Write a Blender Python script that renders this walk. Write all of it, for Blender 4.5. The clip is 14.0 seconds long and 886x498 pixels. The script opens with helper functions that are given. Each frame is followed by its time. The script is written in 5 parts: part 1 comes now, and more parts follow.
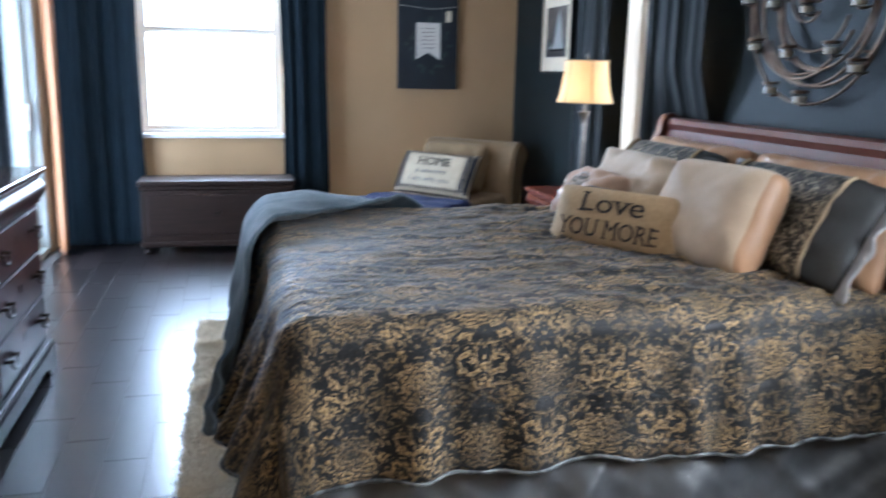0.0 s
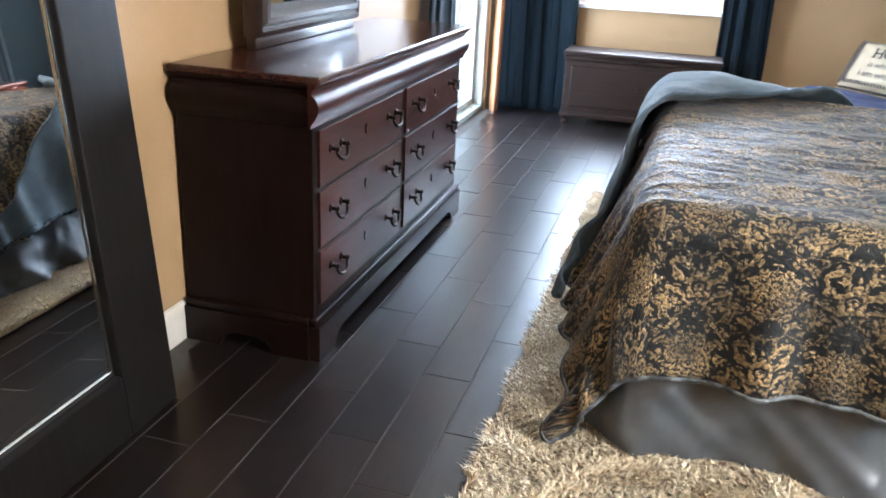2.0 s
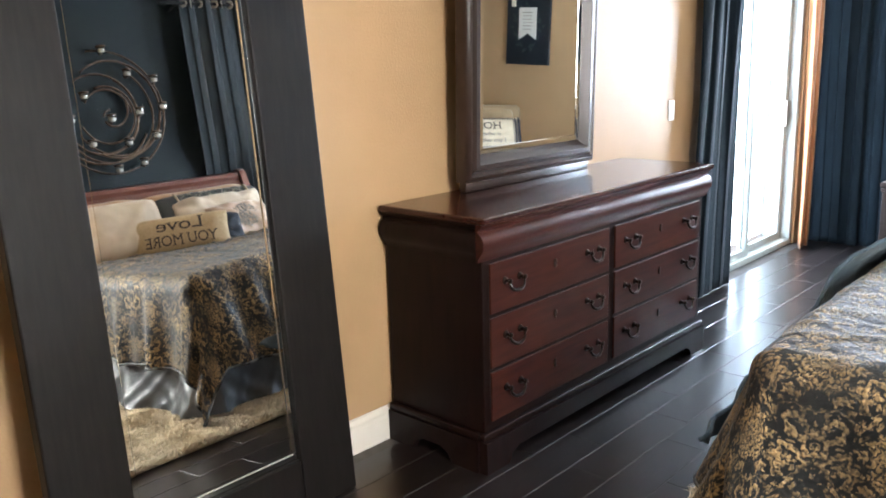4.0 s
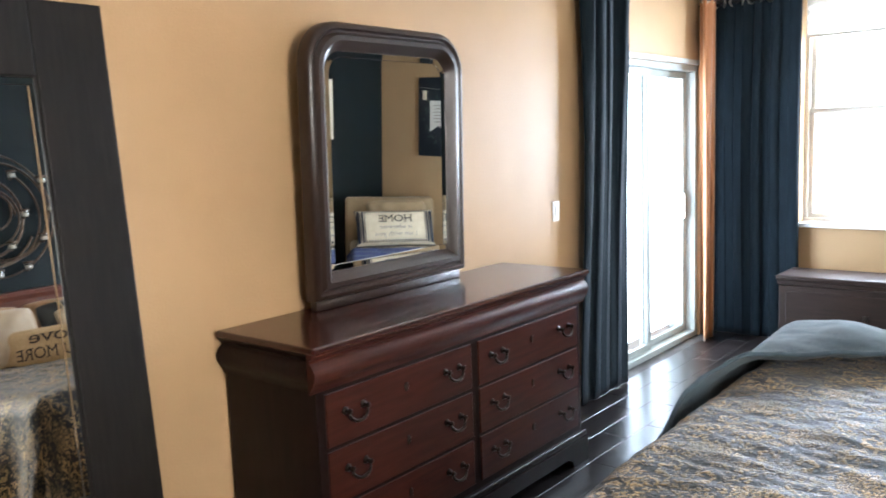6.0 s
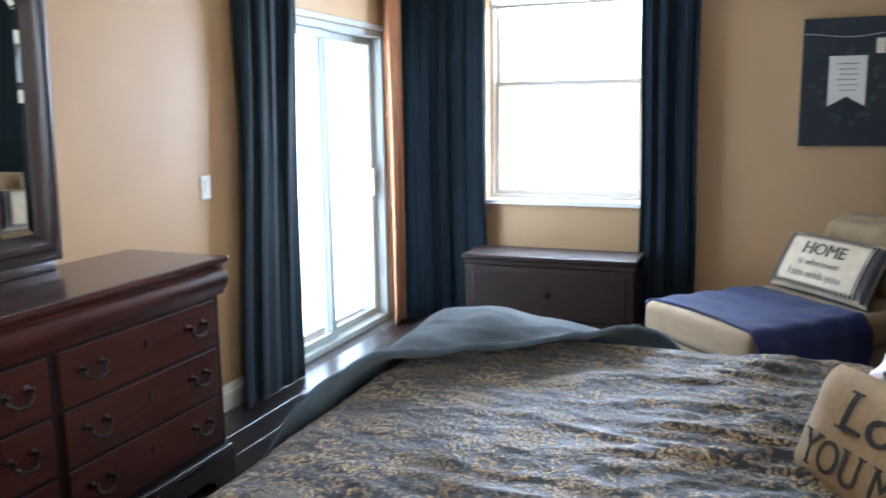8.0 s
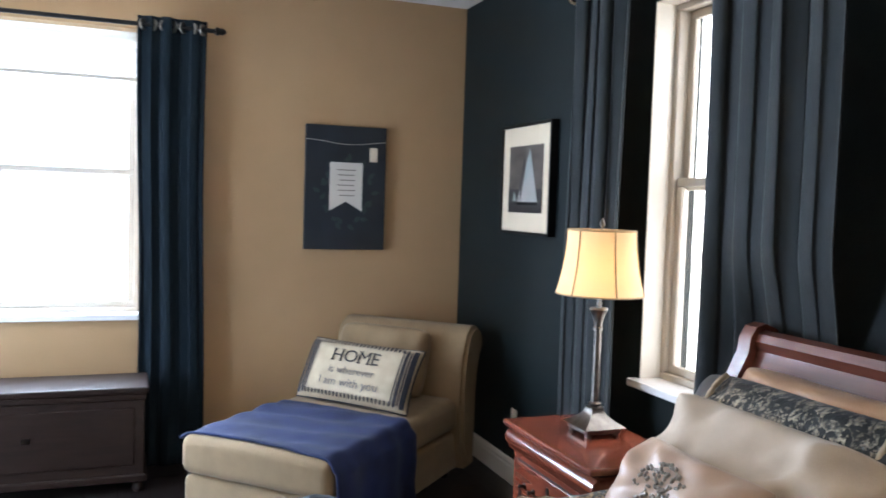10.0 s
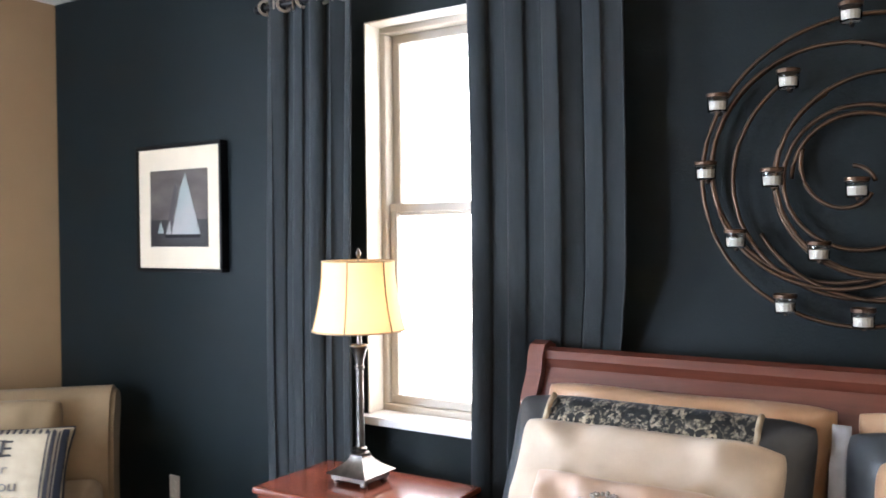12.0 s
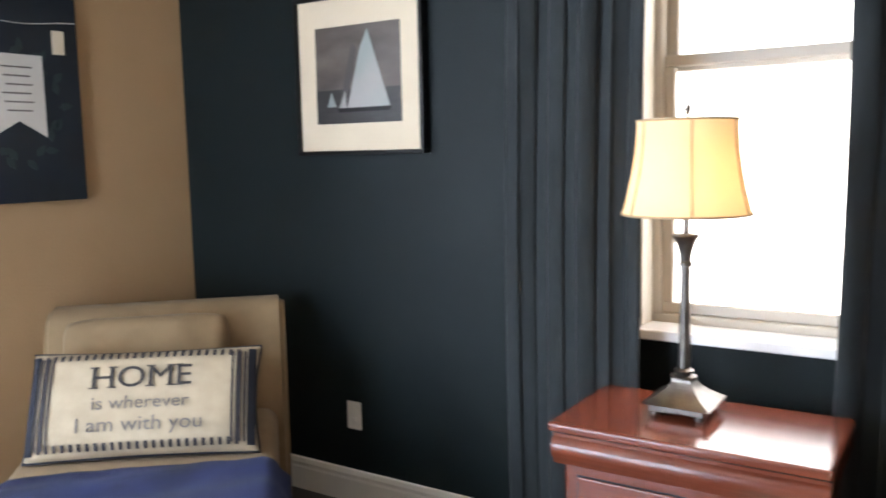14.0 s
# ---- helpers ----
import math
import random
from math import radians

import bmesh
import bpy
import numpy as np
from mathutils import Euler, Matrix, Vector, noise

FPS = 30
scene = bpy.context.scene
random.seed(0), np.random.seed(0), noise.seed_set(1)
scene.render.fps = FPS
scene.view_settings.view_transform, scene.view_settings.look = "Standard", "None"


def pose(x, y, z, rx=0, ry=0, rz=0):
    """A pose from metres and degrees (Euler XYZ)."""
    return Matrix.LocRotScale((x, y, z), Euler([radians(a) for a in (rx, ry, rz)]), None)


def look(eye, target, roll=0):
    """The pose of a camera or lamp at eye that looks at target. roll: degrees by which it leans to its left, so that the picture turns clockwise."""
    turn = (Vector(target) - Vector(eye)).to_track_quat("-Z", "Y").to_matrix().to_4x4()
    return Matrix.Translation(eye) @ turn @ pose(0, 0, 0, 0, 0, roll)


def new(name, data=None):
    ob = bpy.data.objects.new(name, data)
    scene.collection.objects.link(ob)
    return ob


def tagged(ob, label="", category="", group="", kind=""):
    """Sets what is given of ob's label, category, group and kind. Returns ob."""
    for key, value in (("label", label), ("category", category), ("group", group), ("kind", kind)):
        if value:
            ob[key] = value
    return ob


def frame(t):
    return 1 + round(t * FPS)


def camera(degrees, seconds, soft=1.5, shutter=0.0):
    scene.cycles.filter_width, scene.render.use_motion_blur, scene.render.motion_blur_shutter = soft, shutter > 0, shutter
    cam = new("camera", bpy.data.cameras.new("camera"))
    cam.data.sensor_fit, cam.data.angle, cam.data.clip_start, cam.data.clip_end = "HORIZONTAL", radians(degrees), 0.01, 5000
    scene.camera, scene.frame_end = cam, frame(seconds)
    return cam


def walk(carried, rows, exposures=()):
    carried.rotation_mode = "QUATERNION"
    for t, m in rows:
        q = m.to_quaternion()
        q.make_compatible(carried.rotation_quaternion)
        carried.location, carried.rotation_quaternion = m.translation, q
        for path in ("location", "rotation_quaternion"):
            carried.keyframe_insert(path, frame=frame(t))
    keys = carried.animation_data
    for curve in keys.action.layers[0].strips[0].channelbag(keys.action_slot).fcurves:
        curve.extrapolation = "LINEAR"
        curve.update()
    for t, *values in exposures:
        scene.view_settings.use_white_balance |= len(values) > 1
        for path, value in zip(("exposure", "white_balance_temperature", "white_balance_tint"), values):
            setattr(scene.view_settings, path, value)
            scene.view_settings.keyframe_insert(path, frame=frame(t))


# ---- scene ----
cam = camera(56.5, 14.0, 1.7, 0.35)
PATH = [
    (0, (-2.424, -7.071, 1.416), (-1.94, -5.176, 0.999), 1.3),
    (0.5, (-2.368, -7.051, 1.396), (-2.287, -5.127, 0.856), 1.3),
    (1, (-2.364, -7.067, 1.38), (-2.515, -5.179, 0.739), 1.5),
    (1.5, (-2.347, -7.076, 1.381), (-2.672, -5.23, 0.684), 2.0),
    (2, (-2.235, -7.022, 1.381), (-2.734, -5.223, 0.662), 2.8),
    (2.5, (-2.008, -6.926, 1.402), (-2.711, -5.186, 0.709), 3.5),
    (3, (-1.835, -6.922, 1.429), (-2.863, -5.325, 0.801), 1.2),
    (3.2, (-1.761, -6.909, 1.41), (-2.907, -5.377, 0.828), 0.2),
    (5.3, (-1.327, -6.752, 1.619), (-2.696, -5.327, 1.306), -1.2),
    (5.5, (-1.345, -6.655, 1.598), (-2.676, -5.191, 1.308), -1.2),
    (6, (-1.304, -6.482, 1.608), (-2.563, -4.95, 1.345), -2.2),
    (6.5, (-1.266, -6.318, 1.585), (-2.439, -4.72, 1.321), -2.8),
    (7, (-1.252, -6.106, 1.563), (-2.306, -4.433, 1.266), -1.5),
    (7.5, (-1.152, -5.898, 1.556), (-2.089, -4.16, 1.239), -1.2),
    (8, (-1.218, -5.76, 1.53), (-1.945, -3.926, 1.2), -0.8),
    (8.5, (-1.318, -5.592, 1.591), (-1.712, -3.647, 1.344), -1.0),
    (8.7, (-1.382, -5.493, 1.575), (-1.617, -3.511, 1.445), -0.8),
    (10.8, (-2.456, -4.9, 1.596), (-1.307, -3.265, 1.515), 0.5),
    (11, (-2.524, -4.804, 1.589), (-1.277, -3.241, 1.54), -0.9),
    (11.5, (-2.607, -4.554, 1.577), (-1.137, -3.198, 1.579), -1.4),
    (12, (-2.68, -4.241, 1.594), (-0.998, -3.159, 1.562), -0.6),
    (12.5, (-2.677, -3.949, 1.543), (-0.949, -2.944, 1.489), -0.1),
    (13, (-2.625, -3.635, 1.492), (-0.872, -2.679, 1.379), -0.4),
    (13.5, (-2.588, -3.319, 1.438), (-0.847, -2.36, 1.214), -1.2),
    (14, (-2.547, -3.042, 1.438), (-0.883, -1.958, 1.204), -1.2),
]
EXPOSURES = [(0.0, 0.08, 5150, 10), (0.5, 0.05, 5250, 10), (1.0, 0.3, 5450, 10), (2.0, 0.7, 5650, 10), (3.0, 0.75, 5800, 10), (5.5, 0.55, 5950, 10), (6.5, 0.35, 5900, 10), (7.5, 0.1, 5550, 10), (8.5, -0.08, 5500, 10), (8.7, -0.3, 5550, 10), (10.8, 0.38, 5750, 15), (11.0, 0.42, 5800, 16), (12.5, 0.58, 5950, 14), (13.5, 0.2, 6150, 14), (14.0, 0.22, 6200, 14)]
walk(cam, [(t, look(e, g, r)) for t, e, g, r in PATH], EXPOSURES)

# ---- light ----
world = bpy.data.worlds.new("world")
scene.world = world
world.use_nodes = True
sky = world.node_tree.nodes.new("ShaderNodeTexSky")
sky.sky_type, sky.sun_disc = "NISHITA", False
sky.sun_elevation, sky.sun_rotation = radians(55), radians(170)
world.node_tree.links.new(sky.outputs[0], world.node_tree.nodes["Background"].inputs[0])
world.node_tree.nodes["Background"].inputs[1].default_value = 0.15
sun = new("sun", bpy.data.lights.new("sun", "SUN"))
sun.data.energy, sun.data.angle, sun.data.color = 4.0, radians(0.5), (1.0, 0.95, 0.87)
sun.matrix_world = look((0, -20, 28.5), (0, 0, 0))


def window_light(name, m, w, h, watts, colour):
    ob = new(name, bpy.data.lights.new(name, "AREA"))
    ob.data.shape, ob.data.size, ob.data.size_y = "RECTANGLE", w, h
    ob.data.energy, ob.data.color = watts, colour
    ob.matrix_world = m
    return ob


DAY, COOL, BLUE = (1.0, 0.93, 0.82), (0.80, 0.90, 1.0), (0.76, 0.88, 1.0)
window_light("daylight_north", look((-2.59, 0.29, 1.70), (-2.59, -1, 1.70)), 1.2, 1.62, 182, COOL)
window_light("daylight_door", look((-4.06, -1.14, 1.06), (-3, -1.14, 1.06)), 1.66, 2.0, 98, BLUE)
window_light("daylight_east", look((0.29, -2.62, 1.66), (-1, -2.62, 1.66)), 1.60, 1.75, 54, DAY)
# lamp of an unseen, assumed window; lights the west wall and the bed's south side
window_light("daylight_east_far", look((0.29, -5.90, 1.66), (-1, -5.90, 1.66)), 1.1, 1.6, 108, DAY)

# ---- materials ----
MATS = {}


def material(name, colour, rough=0.6, metal=0.0, second=None, scale=8.0, stretch=(1, 1, 1), bump=0.0, bump_scale=60.0,
             sheen=0.0, spec=0.5, coat=0.0, mix=0.6, transmission=0.0, vary=0.0, coords="Object", rough2=None):
    """A surface of two colours mixed by stretched noise, with fine relief."""
    m = bpy.data.materials.new(name)
    m.use_nodes = True
    n, l = m.node_tree.nodes, m.node_tree.links
    b = n["Principled BSDF"]
    b.inputs["Roughness"].default_value, b.inputs["Metallic"].default_value = rough, metal
    b.inputs["Sheen Weight"].default_value = sheen
    b.inputs["Specular IOR Level"].default_value = spec
    b.inputs["Coat Weight"].default_value = coat
    b.inputs["Coat Roughness"].default_value = 0.12
    b.inputs["Transmission Weight"].default_value = transmission
    tc = n.new("ShaderNodeTexCoord")
    mp = n.new("ShaderNodeMapping")
    mp.inputs["Scale"].default_value = stretch
    l.new(tc.outputs[coords], mp.inputs[0])
    second = second or tuple(c * 0.8 for c in colour)
    nz = n.new("ShaderNodeTexNoise")
    nz.inputs["Scale"].default_value, nz.inputs["Detail"].default_value = scale, 6
    l.new(mp.outputs[0], nz.inputs[0])
    big = n.new("ShaderNodeTexNoise")
    big.inputs["Scale"].default_value = 1.3
    l.new(tc.outputs["Object"], big.inputs[0])
    add = n.new("ShaderNodeMath")
    add.operation = "MULTIPLY_ADD"
    l.new(big.outputs[0], add.inputs[0])
    add.inputs[1].default_value = 0.35
    l.new(nz.outputs[0], add.inputs[2])
    ramp = n.new("ShaderNodeValToRGB")
    ramp.color_ramp.elements[0].position, ramp.color_ramp.elements[1].position = 0.67 - mix / 3, 0.67 + mix / 3
    ramp.color_ramp.elements[0].color, ramp.color_ramp.elements[1].color = (*second, 1), (*colour, 1)
    l.new(add.outputs[0], ramp.inputs[0])
    out = ramp.outputs[0]
    if vary:
        info = n.new("ShaderNodeObjectInfo")
        hsv = n.new("ShaderNodeHueSaturation")
        mr = n.new("ShaderNodeMapRange")
        mr.inputs[3].default_value, mr.inputs[4].default_value = 1 - vary, 1 + vary
        l.new(info.outputs["Random"], mr.inputs[0])
        l.new(mr.outputs[0], hsv.inputs["Value"])
        l.new(out, hsv.inputs["Color"])
        out = hsv.outputs[0]
    l.new(out, b.inputs["Base Color"])
    if rough2 is not None:
        rr = n.new("ShaderNodeMapRange")
        rr.inputs[1].default_value, rr.inputs[2].default_value = 0.35, 0.65
        rr.inputs[3].default_value, rr.inputs[4].default_value = rough, rough2
        l.new(nz.outputs[0], rr.inputs[0])
        l.new(rr.outputs[0], b.inputs["Roughness"])
    if bump:
        bz = n.new("ShaderNodeTexNoise")
        bz.inputs["Scale"].default_value, bz.inputs["Detail"].default_value = bump_scale, 4
        l.new(mp.outputs[0], bz.inputs[0])
        bp = n.new("ShaderNodeBump")
        bp.inputs["Strength"].default_value, bp.inputs["Distance"].default_value = bump, 0.01
        l.new(bz.outputs[0], bp.inputs["Height"])
        l.new(bp.outputs[0], b.inputs["Normal"])
    MATS[name] = m
    return m


TAN = material("tan_wall_paint", (0.425, 0.275, 0.144), 0.5, second=(0.397, 0.257, 0.133), scale=3, spec=0.25, bump=0.12, bump_scale=90)
TEAL_WALL = material("dark_teal_wall_paint", (0.0068, 0.0112, 0.0118), 0.56, second=(0.0058, 0.0096, 0.0101), scale=3, spec=0.2, bump=0.12, bump_scale=110)
CEIL = material("ceiling_paint", (0.72, 0.66, 0.58), 0.8, second=(0.68, 0.62, 0.54), bump=0.3, bump_scale=80)
WHITE = material("white_trim_paint", (0.78, 0.74, 0.66), 0.35, second=(0.72, 0.68, 0.6), scale=5)
VINYL = material("almond_vinyl", (0.56, 0.51, 0.43), 0.35, second=(0.52, 0.47, 0.40))
DOOR_METAL = material("pale_grey_aluminium_paint", (0.36, 0.38, 0.35), 0.4, second=(0.32, 0.34, 0.31))
MARBLE = material("white_marble_sill", (0.85, 0.84, 0.82), 0.2, second=(0.72, 0.71, 0.7), scale=6)
TILE = material("dark_plank_tile", (0.016, 0.011, 0.0105), 0.29, second=(0.0095, 0.0067, 0.0063), scale=9, stretch=(9, 1, 1), vary=0.3, spec=0.45, coat=0.22)
GROUT = material("pale_grout", (0.08, 0.072, 0.065), 0.9, second=(0.05, 0.045, 0.04), scale=20)
# same cherry as the drawer fronts, with the shade on sides and plinth in its colour
CHERRY_SHADED = material("shaded_cherry_wood", (0.0125, 0.0048, 0.0038), 0.42, second=(0.0065, 0.0028, 0.0024), scale=6, stretch=(6, 6, 0.7), spec=0.15)
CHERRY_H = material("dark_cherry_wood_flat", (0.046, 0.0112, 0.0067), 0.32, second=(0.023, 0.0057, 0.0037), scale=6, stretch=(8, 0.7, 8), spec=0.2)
CHERRY_TOP = material("polished_cherry_top", (0.046, 0.0125, 0.009), 0.2, second=(0.031, 0.009, 0.0065), scale=6, stretch=(8, 0.7, 8), coat=0.25)
RED_CHERRY = material("red_cherry_wood", (0.165, 0.040, 0.020), 0.2, second=(0.115, 0.028, 0.014), scale=6, stretch=(8, 0.7, 8), coat=0.4)
HEAD_WOOD = material("headboard_cherry_wood", (0.135, 0.038, 0.021), 0.3, second=(0.09, 0.025, 0.015), scale=6, stretch=(8, 0.7, 8), coat=0.3)
MIRROR_WOOD = material("mirror_frame_wood", (0.026, 0.013, 0.009), 0.33, second=(0.017, 0.0085, 0.006), scale=6, stretch=(6, 6, 0.8), coat=0.1)
ESPRESSO = material("espresso_wood", (0.0105, 0.008, 0.007), 0.5, second=(0.006, 0.0048, 0.0044), scale=9, stretch=(9, 9, 1), spec=0.18, bump=0.05, bump_scale=40)
CHEST_WOOD = material("walnut_chest_wood", (0.024, 0.0125, 0.0085), 0.42, spec=0.3, second=(0.014, 0.0075, 0.0055), scale=6, stretch=(0.8, 8, 8))
BLACK = material("black_gap", (0.006, 0.005, 0.005), 0.8)
MIRROR = material("mirror_silver", (0.86, 0.88, 0.87), 0.015, metal=1.0, second=(0.85, 0.87, 0.86))
PEWTER = material("dark_pewter", (0.075, 0.064, 0.055), 0.32, metal=1.0, second=(0.04, 0.034, 0.03), scale=30)
STEEL = material("brushed_silver", (0.42, 0.38, 0.33), 0.28, metal=1.0, second=(0.25, 0.22, 0.19), scale=20)
LAMP_METAL = material("antique_silver", (0.22, 0.20, 0.18), 0.3, metal=1.0, second=(0.12, 0.11, 0.10), scale=25)
BRONZE = material("bronze_tube", (0.15, 0.10, 0.066), 0.4, metal=1.0, second=(0.085, 0.055, 0.038), scale=12)
BLACK_METAL = material("black_metal", (0.012, 0.011, 0.011), 0.4, metal=0.6)
TEAL_CLOTH = material("dark_teal_velvet", (0.0085, 0.0155, 0.022), 0.8, second=(0.0055, 0.0105, 0.015), spec=0.12, scale=30, stretch=(1, 1, 0.15), sheen=0.03, bump=0.15, bump_scale=300)
GREY_CLOTH = material("charcoal_curtain_cloth", (0.0195, 0.0235, 0.025), 0.75, spec=0.2, second=(0.0135, 0.0165, 0.018), scale=30, stretch=(1, 1, 0.15), sheen=0.08, bump=0.15, bump_scale=300)
COPPER_CLOTH = material("copper_satin", (0.42, 0.17, 0.055), 0.5, second=(0.30, 0.12, 0.04), scale=30, stretch=(1, 1, 0.1), sheen=0.2, bump=0.1, bump_scale=300)
SKIRT = material("grey_satin", (0.072, 0.080, 0.092), 0.38, second=(0.052, 0.060, 0.070), scale=20, sheen=0.05, spec=0.9, bump=0.08, bump_scale=400)
LINING = material("silver_satin_lining", (0.17, 0.19, 0.21), 0.25, second=(0.05, 0.055, 0.06), scale=22, mix=0.25, sheen=0.08)
FLEECE = material("slate_blue_fleece", (0.068, 0.105, 0.136), 0.85, second=(0.046, 0.073, 0.097), scale=18, sheen=0.12, bump=0.3, bump_scale=220)
ROYAL = material("royal_blue_plush", (0.010, 0.019, 0.088), 0.9, second=(0.005, 0.010, 0.042), scale=7, sheen=0.03, bump=0.3, bump_scale=160)
SUEDE = material("tan_suede", (0.28, 0.19, 0.098), 0.85, second=(0.23, 0.155, 0.08), scale=10, sheen=0.08, bump=0.12, bump_scale=250)
BURLAP = material("burlap_linen", (0.46, 0.335, 0.19), 0.85, second=(0.37, 0.265, 0.145), scale=60, bump=0.35, bump_scale=350)
IVORY = material("ivory_linen", (0.55, 0.445, 0.33), 0.8, second=(0.47, 0.375, 0.275), scale=12, sheen=0.2, bump=0.2, bump_scale=300)
CREAM = material("cream_canvas", (0.44, 0.355, 0.24), 0.85, second=(0.38, 0.305, 0.205), scale=20, bump=0.2, bump_scale=350)
TAN_SATIN = material("tan_satin", (0.43, 0.26, 0.145), 0.38, second=(0.34, 0.20, 0.11), scale=6, sheen=0.08, bump=0.1, bump_scale=200)
CHAMPAGNE = material("champagne_satin", (0.52, 0.37, 0.27), 0.34, second=(0.42, 0.29, 0.21), scale=6, sheen=0.08, bump=0.1, bump_scale=200)
NAVY = material("navy_cloth", (0.010, 0.013, 0.023), 0.7, second=(0.007, 0.009, 0.016), sheen=0.0, bump=0.15, bump_scale=300)
SLATE = material("slate_cloth", (0.060, 0.078, 0.096), 0.5, second=(0.044, 0.058, 0.072), sheen=0.05, bump=0.15, bump_scale=300)
SILVER_SATIN = material("silver_satin", (0.42, 0.43, 0.45), 0.3, second=(0.30, 0.31, 0.33), scale=14, sheen=0.05)
CHARCOAL_SATIN = material("charcoal_satin", (0.030, 0.036, 0.042), 0.5, second=(0.02, 0.025, 0.03), scale=10, spec=0.7)
INK = material("black_ink", (0.035, 0.030, 0.028), 0.8)
GREY_INK = material("grey_ink", (0.19, 0.17, 0.15), 0.8)
STRIPE = material("striped_trim_black", (0.03, 0.026, 0.03), 0.8)
SIGN_BOARD = material("navy_sign_board", (0.012, 0.018, 0.026), 0.5, second=(0.007, 0.011, 0.017), scale=6)
LEAF_PRINT = material("printed_leaf", (0.03, 0.045, 0.045), 0.6)
PAPER = material("white_paper", (0.62, 0.58, 0.52), 0.8, second=(0.58, 0.54, 0.48))
MAT_BOARD = material("ivory_mat_board", (0.66, 0.555, 0.405), 0.8, second=(0.62, 0.52, 0.38))
PHOTO = material("photo_grey_sky", (0.13, 0.105, 0.088), 0.4, second=(0.065, 0.052, 0.044), scale=5, stretch=(1, 1, 2.2))
PHOTO_SEA = material("photo_dark_sea", (0.032, 0.028, 0.027), 0.4, second=(0.018, 0.015, 0.015), scale=14, stretch=(1, 1, 5))
SAIL = material("photo_pale_sail", (0.34, 0.32, 0.30), 0.5, second=(0.22, 0.28, 0.26), scale=4)
SAIL_GREY = material("photo_grey_sail", (0.075, 0.065, 0.062), 0.5)
PLATE = material("white_plastic", (0.78, 0.75, 0.68), 0.3)
WAX = material("candle_wax", (0.52, 0.47, 0.39), 0.5)
PATIO = material("patio_pavers", (0.46, 0.42, 0.37), 0.8, second=(0.36, 0.33, 0.29), scale=3, bump=0.3, bump_scale=20)
RUG = material("cream_shag_wool", (0.80, 0.69, 0.52), 0.95, second=(0.66, 0.55, 0.39), scale=14, sheen=0.1)


def shag_material():
    """Cream wool whose tufts differ in shade."""
    m = bpy.data.materials.new("cream_shag_tufts")
    m.use_nodes = True
    n, l = m.node_tree.nodes, m.node_tree.links
    b = n["Principled BSDF"]
    geo, ramp = n.new("ShaderNodeNewGeometry"), n.new("ShaderNodeValToRGB")
    ramp.color_ramp.elements[0].color, ramp.color_ramp.elements[1].color = (0.74, 0.60, 0.41, 1), (0.93, 0.81, 0.61, 1)
    l.new(geo.outputs["Random Per Island"], ramp.inputs[0])
    l.new(ramp.outputs[0], b.inputs["Base Color"])
    b.inputs["Roughness"].default_value = 0.95
    return m


SHAG = shag_material()


def glass_material(name, tint, rough):
    m = bpy.data.materials.new(name)
    m.use_nodes = True
    b = m.node_tree.nodes["Principled BSDF"]
    b.inputs["Base Color"].default_value = (*tint, 1)
    b.inputs["Roughness"].default_value = rough
    b.inputs["Transmission Weight"].default_value = 1.0
    b.inputs["IOR"].default_value = 1.45
    return m


GLASS = glass_material("window_glass", (1, 1, 1), 0.0)
CUP_GLASS = glass_material("cup_glass", (0.95, 0.95, 0.93), 0.05)


def shade_material():
    m = bpy.data.materials.new("ivory_shade_cloth")
    m.use_nodes = True
    n, l = m.node_tree.nodes, m.node_tree.links
    out = n["Material Output"]
    n.remove(n["Principled BSDF"])
    d, t, x = n.new("ShaderNodeBsdfDiffuse"), n.new("ShaderNodeBsdfTranslucent"), n.new("ShaderNodeMixShader")
    d.inputs[0].default_value = (0.78, 0.66, 0.45, 1)
    t.inputs[0].default_value = (0.88, 0.61, 0.33, 1)
    x.inputs[0].default_value = 0.55
    l.new(d.outputs[0], x.inputs[1])
    l.new(t.outputs[0], x.inputs[2])
    l.new(x.outputs[0], out.inputs[0])
    return m


SHADE = shade_material()


def blind_material():
    m = bpy.data.materials.new("translucent_blind_cloth")
    m.use_nodes = True
    n, l = m.node_tree.nodes, m.node_tree.links
    out = n["Material Output"]
    n.remove(n["Principled BSDF"])
    d, t, x = n.new("ShaderNodeBsdfDiffuse"), n.new("ShaderNodeBsdfTranslucent"), n.new("ShaderNodeMixShader")
    d.inputs[0].default_value = (0.75, 0.72, 0.62, 1)
    t.inputs[0].default_value = (0.22, 0.215, 0.20, 1)
    l.new(d.outputs[0], x.inputs[1])
    l.new(t.outputs[0], x.inputs[2])
    l.new(x.outputs[0], out.inputs[0])
    return m


BLIND = blind_material()


def bulb_material():
    m = bpy.data.materials.new("lit_bulb")
    m.use_nodes = True
    b = m.node_tree.nodes["Principled BSDF"]
    b.inputs["Emission Color"].default_value = (1.0, 0.72, 0.42, 1)
    b.inputs["Emission Strength"].default_value = 25.0
    return m


BULB = bulb_material()


